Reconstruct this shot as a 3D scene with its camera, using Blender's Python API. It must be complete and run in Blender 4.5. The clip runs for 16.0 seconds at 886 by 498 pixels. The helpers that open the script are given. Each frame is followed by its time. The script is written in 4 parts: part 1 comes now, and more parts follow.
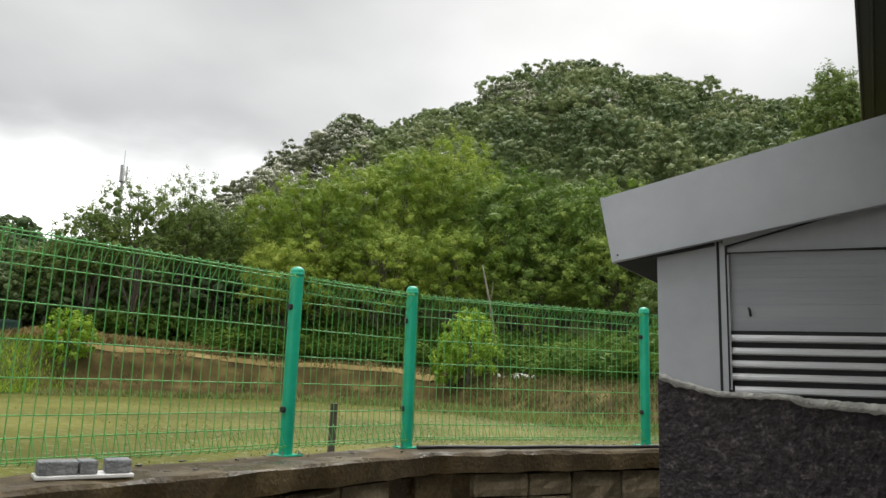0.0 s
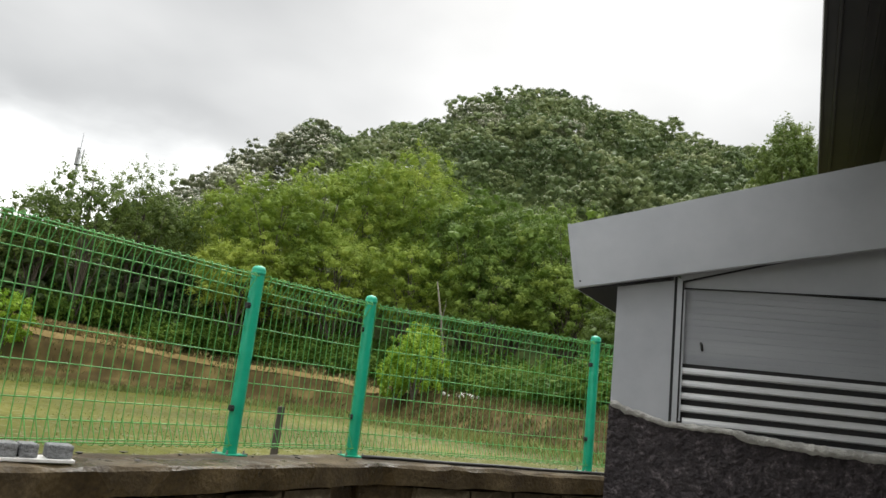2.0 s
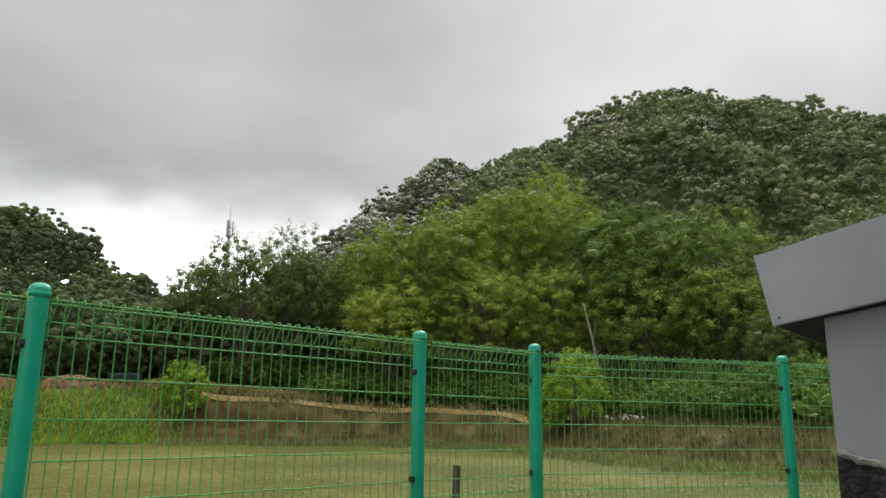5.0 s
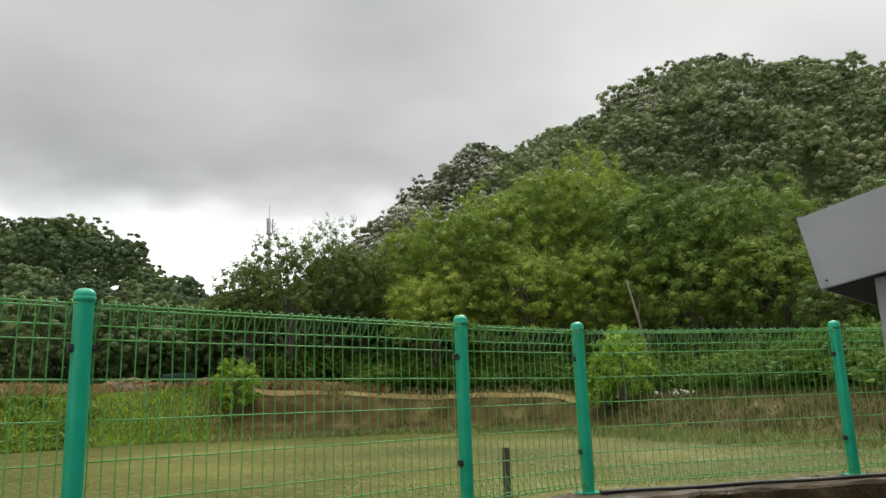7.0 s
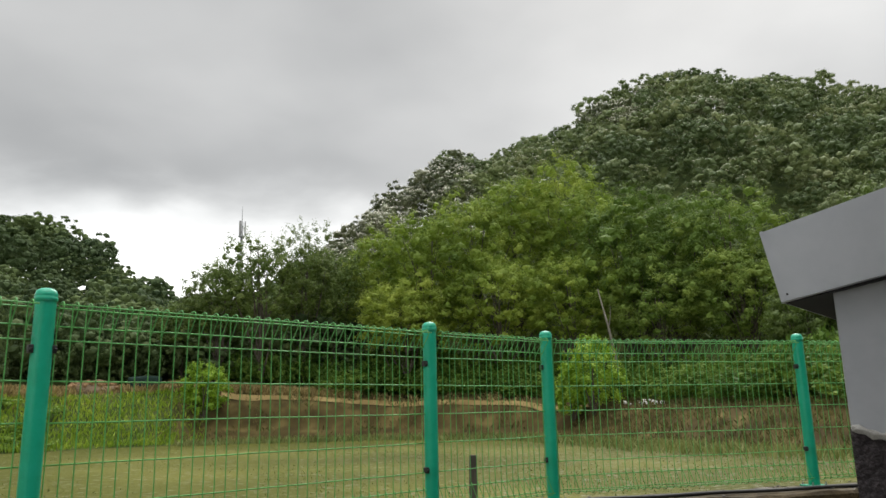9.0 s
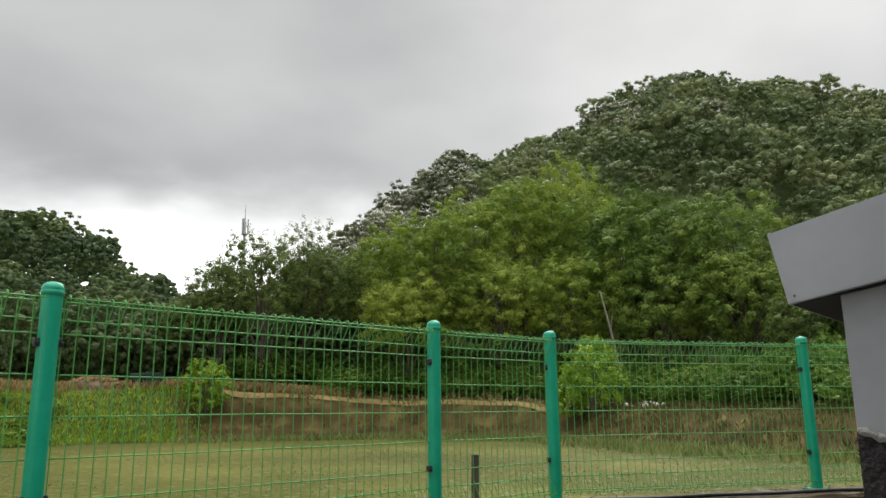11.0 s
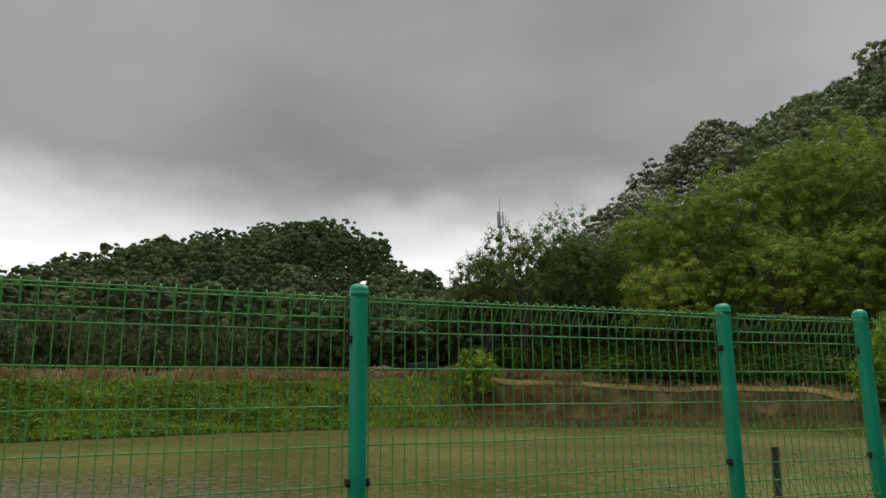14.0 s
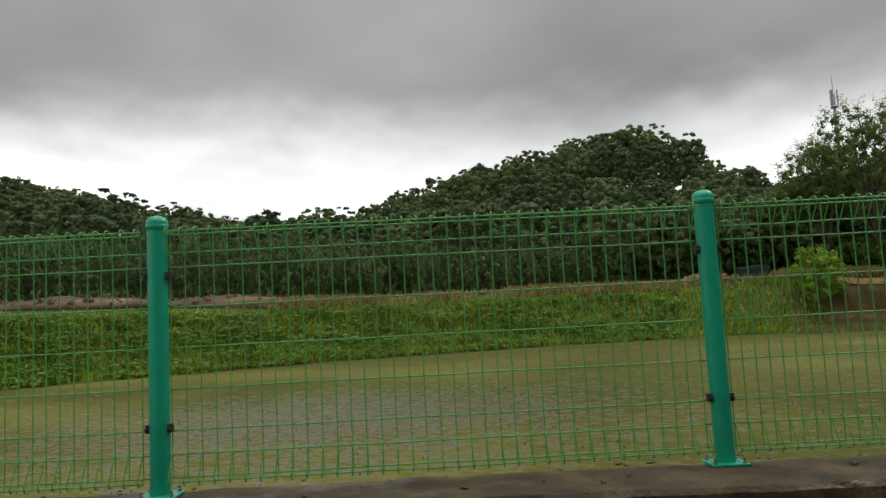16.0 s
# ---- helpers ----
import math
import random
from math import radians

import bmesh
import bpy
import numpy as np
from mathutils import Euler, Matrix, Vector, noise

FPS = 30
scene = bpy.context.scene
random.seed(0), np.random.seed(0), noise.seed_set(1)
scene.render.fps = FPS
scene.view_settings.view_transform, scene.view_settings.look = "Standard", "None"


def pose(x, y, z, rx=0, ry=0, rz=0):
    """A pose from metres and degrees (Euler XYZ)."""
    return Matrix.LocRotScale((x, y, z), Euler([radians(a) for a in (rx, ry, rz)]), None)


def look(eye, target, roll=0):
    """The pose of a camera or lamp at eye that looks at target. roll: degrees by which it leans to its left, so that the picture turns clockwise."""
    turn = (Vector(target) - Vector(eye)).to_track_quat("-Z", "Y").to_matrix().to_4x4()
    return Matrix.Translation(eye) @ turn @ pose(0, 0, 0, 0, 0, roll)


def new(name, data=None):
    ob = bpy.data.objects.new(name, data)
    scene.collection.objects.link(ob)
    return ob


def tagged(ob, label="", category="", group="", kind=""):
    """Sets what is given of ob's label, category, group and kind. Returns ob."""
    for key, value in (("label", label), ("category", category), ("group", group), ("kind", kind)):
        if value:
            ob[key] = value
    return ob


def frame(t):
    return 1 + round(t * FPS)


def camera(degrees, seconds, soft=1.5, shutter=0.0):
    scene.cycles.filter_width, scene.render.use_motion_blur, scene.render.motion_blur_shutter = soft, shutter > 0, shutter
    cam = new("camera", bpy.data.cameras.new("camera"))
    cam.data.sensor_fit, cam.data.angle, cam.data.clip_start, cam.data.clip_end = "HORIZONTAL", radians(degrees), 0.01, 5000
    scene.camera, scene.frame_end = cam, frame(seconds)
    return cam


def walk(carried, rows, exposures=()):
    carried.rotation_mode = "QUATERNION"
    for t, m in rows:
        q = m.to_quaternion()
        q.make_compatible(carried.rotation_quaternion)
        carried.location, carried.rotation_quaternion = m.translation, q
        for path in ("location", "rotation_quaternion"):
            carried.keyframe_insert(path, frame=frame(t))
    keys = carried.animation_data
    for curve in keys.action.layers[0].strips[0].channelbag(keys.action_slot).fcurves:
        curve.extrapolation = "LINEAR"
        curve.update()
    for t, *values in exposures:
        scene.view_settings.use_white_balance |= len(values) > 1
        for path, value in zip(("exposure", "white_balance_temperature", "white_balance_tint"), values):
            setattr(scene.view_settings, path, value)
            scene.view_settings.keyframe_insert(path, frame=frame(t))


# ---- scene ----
cam = camera(61.3, 16.0)

PATH = [
    (0, (1.072, -0.128, 0.437), (1.069, 1.842, 0.785), 1.9),
    (0.5, (1.058, -0.091, 0.426), (0.967, 1.868, 0.816), 2.7),
    (1, (1.044, -0.125, 0.396), (0.946, 1.836, 0.777), 5.2),
    (1.5, (1.036, -0.155, 0.387), (1.077, 1.82, 0.7), 6.8),
    (2, (1.027, -0.161, 0.415), (1.137, 1.796, 0.812), 6.4),
    (2.5, (0.979, -0.152, 0.49), (1.08, 1.773, 1.021), 5.8),
    (3, (0.978, -0.131, 0.559), (1.123, 1.761, 1.191), 3.8),
    (3.5, (0.962, -0.137, 0.56), (1.08, 1.736, 1.252), 4.2),
    (4, (0.927, -0.109, 0.556), (0.922, 1.791, 1.18), 5.0),
    (4.5, (0.911, -0.066, 0.566), (0.749, 1.869, 1.048), 3.3),
    (7, (0.927, -0.022, 0.559), (0.566, 1.902, 0.97), -2.0),
    (7.5, (0.931, -0.02, 0.551), (0.582, 1.908, 0.954), -1.8),
    (8, (0.934, -0.021, 0.557), (0.576, 1.903, 0.97), -1.7),
    (8.5, (0.948, -0.024, 0.559), (0.65, 1.907, 0.985), -1.5),
    (11, (0.93, -0.024, 0.552), (0.633, 1.907, 0.978), -0.6),
    (11.5, (0.928, -0.026, 0.556), (0.601, 1.895, 1.006), -1.0),
    (12, (0.927, -0.027, 0.555), (0.59, 1.893, 1.003), -1.0),
    (12.5, (0.93, -0.036, 0.559), (0.574, 1.877, 1.021), -0.7),
    (13, (0.933, -0.049, 0.56), (0.503, 1.847, 1.027), -0.1),
    (13.5, (0.875, -0.018, 0.569), (0.177, 1.81, 0.983), -0.3),
    (14, (0.812, -0.018, 0.569), (-0.122, 1.705, 0.968), -0.6),
    (14.5, (0.789, -0.021, 0.568), (-0.329, 1.599, 0.926), -0.7),
    (15, (0.777, -0.035, 0.577), (-0.498, 1.469, 0.914), -0.8),
    (15.5, (0.747, -0.029, 0.588), (-0.677, 1.342, 0.888), -0.9),
    (16, (0.695, -0.039, 0.591), (-0.883, 1.174, 0.788), -3.0),
]
EXPO = [(0, 0.42), (1.5, 0.5), (2.0, 0.5), (2.5, 0.2), (3.0, 0.05), (3.3, -0.33), (3.6, -0.55), (4.0, -0.55), (4.5, -0.02), (7, 0.12), (8.5, 0.12), (12.5, 0.06), (13, -0.06), (14, -0.74), (15, -0.74), (15.5, -0.54), (16, -0.58)]
walk(cam, [(t, look(eye, target, roll)) for t, eye, target, roll in PATH], EXPO)

# ---- world and sun: overcast, thin bright cloud ahead ----
world = bpy.data.worlds.new("overcast_sky")
scene.world = world
world.use_nodes = True


def sky():
    nt = world.node_tree
    nt.nodes.clear()
    N = nt.nodes.new
    L = nt.links.new
    out, bg = N("ShaderNodeOutputWorld"), N("ShaderNodeBackground")
    nish = N("ShaderNodeTexSky")
    nish.sky_type = "NISHITA"
    nish.sun_disc = False
    nish.sun_elevation, nish.sun_rotation = radians(42), radians(12)
    nscale = N("ShaderNodeVectorMath")
    nscale.operation = "SCALE"
    nscale.inputs["Scale"].default_value = 0.07
    L(nish.outputs[0], nscale.inputs[0])
    tc = N("ShaderNodeTexCoord")
    sep = N("ShaderNodeSeparateXYZ")
    L(tc.outputs["Generated"], sep.inputs[0])

    def m(op, a, b=None, c=None):
        n = N("ShaderNodeMath")
        n.operation = op
        for i, v in enumerate((a, b, c)):
            if v is None:
                continue
            if isinstance(v, (int, float)):
                n.inputs[i].default_value = v
            else:
                L(v, n.inputs[i])
        return n.outputs[0]

    z = m("MAXIMUM", sep.outputs[2], 0.0)
    den = m("ADD", z, 0.22)
    comb = N("ShaderNodeCombineXYZ")
    L(m("DIVIDE", sep.outputs[0], den), comb.inputs[0])
    L(m("DIVIDE", sep.outputs[1], den), comb.inputs[1])
    big = N("ShaderNodeTexNoise")
    big.inputs["Scale"].default_value, big.inputs["Detail"].default_value, big.inputs["Roughness"].default_value = 0.9, 3.0, 0.45
    L(comb.outputs[0], big.inputs["Vector"])
    fine = N("ShaderNodeTexNoise")
    fine.inputs["Scale"].default_value, fine.inputs["Detail"].default_value = 3.2, 6.0
    fine.inputs["Distortion"].default_value = 0.15
    L(comb.outputs[0], fine.inputs["Vector"])
    cloud = m("ADD", m("MULTIPLY", big.outputs[0], 1.0), m("MULTIPLY", fine.outputs[0], 0.16))
    ramp = N("ShaderNodeValToRGB")
    e = ramp.color_ramp.elements
    e[0].position, e[0].color = 0.40, (0.36, 0.363, 0.358, 1)
    e[1].position, e[1].color = 0.78, (0.725, 0.722, 0.705, 1)
    L(cloud, ramp.inputs[0])
    # a brighter rim below the cloud base towards the horizon; unseen zenith boosted beyond overcast to brighten the
    # foliage
    low = N("ShaderNodeMapRange")
    low.inputs[1].default_value, low.inputs[2].default_value, low.inputs[3].default_value, low.inputs[4].default_value = 0.32, 0.16, 0.0, 1.0
    low.interpolation_type = "SMOOTHSTEP"
    L(m("ADD", z, m("MULTIPLY", m("SUBTRACT", fine.outputs[0], 0.5), 0.12)), low.inputs[0])
    high = N("ShaderNodeMapRange")
    high.inputs[1].default_value, high.inputs[2].default_value, high.inputs[3].default_value, high.inputs[4].default_value = 0.66, 1.0, 1.0, 7.7
    L(z, high.inputs[0])
    # glow of the veiled sun
    sd = Vector((math.sin(radians(12)) * math.cos(radians(34)), math.cos(radians(12)) * math.cos(radians(34)), math.sin(radians(34))))
    dot = N("ShaderNodeVectorMath")
    dot.operation = "DOT_PRODUCT"
    L(tc.outputs["Generated"], dot.inputs[0])
    dot.inputs[1].default_value = sd
    glow = m("POWER", m("MAXIMUM", dot.outputs["Value"], 0.0), 14.0)
    gain = m("ADD", m("MULTIPLY", high.outputs[0], m("ADD", m("MULTIPLY", low.outputs[0], 2.3), 0.92)), m("MULTIPLY", glow, 0.30))
    sc = N("ShaderNodeVectorMath")
    sc.operation = "SCALE"
    L(ramp.outputs[0], sc.inputs[0])
    L(gain, sc.inputs["Scale"])
    add = N("ShaderNodeVectorMath")
    L(sc.outputs[0], add.inputs[0])
    L(nscale.outputs[0], add.inputs[1])
    mixv = N("ShaderNodeMix")
    mixv.data_type = "RGBA"
    mixv.inputs[0].default_value = 0.10
    L(sc.outputs[0], mixv.inputs["A"])
    L(add.outputs[0], mixv.inputs["B"])
    L(mixv.outputs["Result"], bg.inputs[0])
    bg.inputs[1].default_value = 1.0
    L(bg.outputs[0], out.inputs[0])


sky()
sun = new("sun", bpy.data.lights.new("sun", "SUN"))
sun.data.energy, sun.data.angle, sun.data.color = 1.7, radians(30), (1.0, 0.97, 0.92)
sun.matrix_world = look((20, 60, 60), (12, 5, 0))


# ---- materials ----
def material(name, stops, scale=8.0, rough=0.7, metal=0.0, bump=0.0, bump_scale=40.0, detail=6.0, spec=0.5, island=False, obj_random=0.0,
             leaf=0.0, fine=(0.0, 60.0), stretch=(1, 1, 1), tone=False):
    mt = bpy.data.materials.new(name)
    mt.use_nodes = True
    nt = mt.node_tree
    N, L = nt.nodes.new, nt.links.new
    bs = nt.nodes["Principled BSDF"]
    tc = N("ShaderNodeTexCoord")
    mp = N("ShaderNodeMapping")
    mp.inputs["Scale"].default_value = stretch
    L(tc.outputs["Object"], mp.inputs[0])
    no = N("ShaderNodeTexNoise")
    no.inputs["Scale"].default_value, no.inputs["Detail"].default_value = scale, detail
    no.inputs["Roughness"].default_value = 0.6
    L(mp.outputs[0], no.inputs["Vector"])
    fac = no.outputs[0]

    def mth(op, a, b):
        n = N("ShaderNodeMath")
        n.operation = op
        for i, v in enumerate((a, b)):
            if isinstance(v, (int, float)):
                n.inputs[i].default_value = v
            else:
                L(v, n.inputs[i])
        return n.outputs[0]

    if island:
        g = N("ShaderNodeNewGeometry")
        fac = mth("ADD", mth("MULTIPLY", fac, 0.62), mth("MULTIPLY", g.outputs["Random Per Island"], 0.38))
    if tone:
        # each tuft and each tree carries its own shade of leaf
        at = N("ShaderNodeAttribute")
        at.attribute_name = "tone"
        g = N("ShaderNodeNewGeometry")
        fac = mth("ADD", mth("ADD", mth("MULTIPLY", no.outputs[0], 0.35), mth("MULTIPLY", g.outputs["Random Per Island"], 0.13)), mth("MULTIPLY", at.outputs["Fac"], 0.52))
    if obj_random:
        oi = N("ShaderNodeObjectInfo")
        fac = mth("ADD", fac, mth("MULTIPLY", mth("SUBTRACT", oi.outputs["Random"], 0.5), obj_random))
    if fine[0]:
        n2 = N("ShaderNodeTexNoise")
        n2.inputs["Scale"].default_value, n2.inputs["Detail"].default_value = fine[1], 4.0
        L(tc.outputs["Object"], n2.inputs["Vector"])
        fac = mth("ADD", fac, mth("MULTIPLY", mth("SUBTRACT", n2.outputs[0], 0.5), fine[0]))
    ramp = N("ShaderNodeValToRGB")
    el = ramp.color_ramp.elements
    while len(el) < len(stops):
        el.new(0.5)
    for e, (p, c) in zip(el, stops):
        e.position, e.color = p, (*c, 1)
    L(fac, ramp.inputs[0])
    L(ramp.outputs[0], bs.inputs["Base Color"])
    bs.inputs["Roughness"].default_value, bs.inputs["Metallic"].default_value = rough, metal
    bs.inputs["Specular IOR Level"].default_value = spec
    if bump:
        b = N("ShaderNodeTexNoise")
        b.inputs["Scale"].default_value, b.inputs["Detail"].default_value = bump_scale, 5.0
        L(mp.outputs[0], b.inputs["Vector"])
        bn = N("ShaderNodeBump")
        bn.inputs["Strength"].default_value = min(1.0, bump)
        bn.inputs["Distance"].default_value = 0.02
        L(b.outputs[0], bn.inputs["Height"])
        L(bn.outputs[0], bs.inputs["Normal"])
    if leaf:
        tr = N("ShaderNodeBsdfTranslucent")
        L(ramp.outputs[0], tr.inputs[0])
        mx = N("ShaderNodeMixShader")
        mx.inputs[0].default_value = leaf
        L(bs.outputs[0], mx.inputs[1])
        L(tr.outputs[0], mx.inputs[2])
        L(mx.outputs[0], nt.nodes["Material Output"].inputs[0])
    return mt


M_LEAF_MID = material("locust_leaf", [(0.22, (0.085, 0.145, 0.018)), (0.48, (0.185, 0.265, 0.034)), (0.76, (0.345, 0.41, 0.07))], 0.16, 0.6, tone=True, leaf=0.4, obj_random=0.22, spec=0.25)
M_LEAF_DEEP = material("broad_leaf", [(0.22, (0.055, 0.105, 0.016)), (0.48, (0.12, 0.195, 0.030)), (0.76, (0.24, 0.315, 0.06))], 0.16, 0.6, tone=True, leaf=0.35, obj_random=0.2, spec=0.25)
M_LEAF_AIRY = material("airy_leaf", [(0.22, (0.055, 0.095, 0.018)), (0.48, (0.105, 0.16, 0.032)), (0.76, (0.195, 0.25, 0.065))], 0.3, 0.55, tone=True, leaf=0.4, obj_random=0.15, spec=0.35)
M_LEAF_SHRUB = material("shrub_leaf", [(0.22, (0.10, 0.20, 0.010)), (0.48, (0.20, 0.345, 0.016)), (0.76, (0.34, 0.48, 0.035))], 0.4, 0.55, tone=True, leaf=0.35)
M_LEAF_UNDER = material("undergrowth_leaf", [(0.22, (0.036, 0.082, 0.010)), (0.48, (0.075, 0.145, 0.017)), (0.76, (0.155, 0.235, 0.034))], 0.13, 0.65, tone=True, leaf=0.35, spec=0.25)
M_LEAF_HILL = material("hill_leaf", [(0.18, (0.05, 0.080, 0.028)), (0.45, (0.10, 0.142, 0.052)), (0.68, (0.175, 0.215, 0.085)), (0.80, (0.25, 0.275, 0.13)), (0.98, (0.50, 0.49, 0.37))], 0.07, 0.6, tone=True, leaf=0.3, spec=0.3)
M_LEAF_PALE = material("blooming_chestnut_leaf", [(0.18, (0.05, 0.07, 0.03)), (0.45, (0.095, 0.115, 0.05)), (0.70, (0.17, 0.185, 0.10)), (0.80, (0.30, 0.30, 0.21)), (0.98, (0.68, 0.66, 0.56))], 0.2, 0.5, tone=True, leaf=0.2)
M_LEAF_FAR = material("far_leaf", [(0.2, (0.038, 0.066, 0.028)), (0.48, (0.072, 0.108, 0.042)), (0.76, (0.13, 0.175, 0.06))], 0.08, 0.75, tone=True, leaf=0.3, spec=0.2)
M_LEAF_CREEPER = material("creeper_leaf", [(0.2, (0.05, 0.12, 0.006)), (0.48, (0.115, 0.225, 0.010)), (0.76, (0.24, 0.35, 0.03))], 0.3, 0.55, tone=True, leaf=0.3)
M_BARK = material("bark", [(0.3, (0.05, 0.04, 0.03)), (0.7, (0.13, 0.11, 0.085))], 9, 0.9, bump=0.6, stretch=(1, 1, 0.25))
M_BARK_PALE = material("pale_bark", [(0.3, (0.10, 0.09, 0.07)), (0.7, (0.22, 0.20, 0.16))], 9, 0.9, bump=0.4, stretch=(1, 1, 0.25))
M_GRASS = material("bank_grass", [(0.30, (0.11, 0.20, 0.010)), (0.5, (0.215, 0.335, 0.018)), (0.72, (0.37, 0.45, 0.05))], 0.35, 0.7, island=True, leaf=0.3)
M_DRY = material("dry_grass", [(0.3, (0.17, 0.125, 0.045)), (0.5, (0.30, 0.225, 0.085)), (0.72, (0.42, 0.33, 0.15))], 0.5, 0.8, island=True, leaf=0.2)
M_WEEDS = material("olive_weeds", [(0.3, (0.050, 0.054, 0.011)), (0.5, (0.096, 0.093, 0.023)), (0.72, (0.17, 0.147, 0.046))], 0.5, 0.8, island=True, leaf=0.25)
M_REED = material("pond_grass", [(0.3, (0.10, 0.13, 0.03)), (0.5, (0.175, 0.20, 0.055)), (0.72, (0.27, 0.28, 0.10))], 0.5, 0.7, island=True, leaf=0.3)
M_SOIL = material("bare_soil", [(0.3, (0.055, 0.036, 0.019)), (0.5, (0.10, 0.068, 0.036)), (0.7, (0.17, 0.12, 0.068))], 0.7, 0.9, bump=0.8, bump_scale=6, fine=(0.3, 9))
M_REDSOIL = material("red_soil", [(0.3, (0.13, 0.07, 0.03)), (0.5, (0.22, 0.13, 0.055)), (0.7, (0.38, 0.26, 0.14))], 0.9, 0.9, bump=0.8, bump_scale=5, fine=(0.3, 7))
M_TAN = material("tan_track", [(0.3, (0.16, 0.115, 0.045)), (0.6, (0.25, 0.185, 0.078)), (0.8, (0.32, 0.245, 0.11))], 0.6, 0.9, spec=0.1, bump=0.5, bump_scale=8)
M_POST = material("green_powder_coat", [(0.3, (0.006, 0.30, 0.175)), (0.5, (0.008, 0.36, 0.215)), (0.75, (0.02, 0.42, 0.27))], 6, 0.32, fine=(0.12, 90))
M_WIRE = material("green_wire_coat", [(0.3, (0.085, 0.30, 0.075)), (0.6, (0.12, 0.375, 0.105)), (0.8, (0.17, 0.44, 0.145))], 9, 0.45, spec=0.28)
M_CLIP = material("black_plastic", [(0.3, (0.012, 0.012, 0.012)), (0.8, (0.03, 0.03, 0.03))], 30, 0.5)
M_BOLT = material("zinc_bolt", [(0.3, (0.25, 0.25, 0.24)), (0.8, (0.5, 0.5, 0.48))], 40, 0.4, 0.8)
M_CONC = material("wet_concrete", [(0.28, (0.022, 0.015, 0.007)), (0.5, (0.052, 0.036, 0.016)), (0.72, (0.12, 0.088, 0.045))], 3.2, 0.55, spec=0.25, bump=0.55, bump_scale=45, fine=(0.35, 55))
M_MUD = material("dark_mud", [(0.3, (0.012, 0.010, 0.006)), (0.7, (0.045, 0.035, 0.02))], 20, 0.5, bump=0.5)
M_STONE = material("moulded_stone", [(0.28, (0.065, 0.050, 0.030)), (0.5, (0.135, 0.108, 0.066)), (0.72, (0.24, 0.20, 0.135))], 5, 0.75, spec=0.25, bump=1.0, bump_scale=18, fine=(0.35, 60), obj_random=0.18)
M_METAL = material("grey_painted_sheet", [(0.3, (0.34, 0.355, 0.385)), (0.5, (0.40, 0.415, 0.445)), (0.75, (0.46, 0.475, 0.505))], 2.2, 0.36, metal=0.1, fine=(0.15, 14))
M_SLAT = material("grey_shutter_slat", [(0.3, (0.42, 0.43, 0.44)), (0.5, (0.50, 0.51, 0.52)), (0.75, (0.58, 0.585, 0.595))], 3, 0.33, metal=0.1, stretch=(0.3, 1, 4))
M_RIB = material("grey_shutter_rib", [(0.3, (0.27, 0.285, 0.31)), (0.5, (0.32, 0.335, 0.36)), (0.75, (0.37, 0.385, 0.41))], 3, 0.38, metal=0.1, stretch=(0.3, 1, 4))
# near black: shade of gaps, shed inside and soffit put into the colour
M_BLACK = material("shade_black", [(0.3, (0.010, 0.010, 0.011)), (0.8, (0.02, 0.02, 0.022))], 8, 0.8)
M_STUCCO = material("purple_grey_roughcast", [(0.30, (0.013, 0.010, 0.012)), (0.50, (0.032, 0.026, 0.029)), (0.62, (0.058, 0.047, 0.052)), (0.74, (0.15, 0.13, 0.135))], 34, 0.85, bump=1.0, bump_scale=70, fine=(0.5, 120))
M_MORTAR = material("grey_mortar", [(0.3, (0.22, 0.215, 0.20)), (0.7, (0.50, 0.49, 0.46))], 14, 0.9, bump=0.9, bump_scale=50)
M_EAVE = material("dark_brown_gutter", [(0.3, (0.007, 0.006, 0.006)), (0.7, (0.018, 0.015, 0.014))], 4, 0.45, spec=0.3)
M_WALL = material("brown_wall_panel", [(0.3, (0.045, 0.034, 0.027)), (0.7, (0.08, 0.062, 0.05))], 3, 0.8, bump=0.3)
M_BLOCK = material("grey_paver", [(0.3, (0.10, 0.105, 0.11)), (0.7, (0.24, 0.245, 0.25))], 12, 0.85, bump=0.8, bump_scale=60)
M_WHITE = material("white_board", [(0.3, (0.55, 0.54, 0.52)), (0.7, (0.78, 0.77, 0.75))], 7, 0.6)
M_STAKE = material("weathered_stake", [(0.3, (0.035, 0.03, 0.024)), (0.7, (0.11, 0.09, 0.07))], 12, 0.85, bump=0.6, stretch=(1, 1, 0.2))
M_STEEL = material("galvanised_steel", [(0.3, (0.22, 0.23, 0.24)), (0.7, (0.38, 0.39, 0.40))], 3, 0.45, 0.6)
M_ANT = material("antenna_plastic", [(0.3, (0.25, 0.25, 0.25)), (0.7, (0.36, 0.36, 0.36))], 4, 0.5)
M_TARP = material("blue_green_tarpaulin", [(0.3, (0.012, 0.024, 0.02)), (0.7, (0.03, 0.055, 0.048))], 1.2, 0.9, spec=0.1, bump=0.5, bump_scale=4)
M_YARD = material("yard_concrete", [(0.3, (0.16, 0.15, 0.14)), (0.7, (0.30, 0.29, 0.27))], 1.5, 0.6, bump=0.4, fine=(0.2, 40))
M_ROOF = material("roof_sheet", [(0.3, (0.06, 0.06, 0.065)), (0.7, (0.11, 0.11, 0.115))], 2, 0.45)


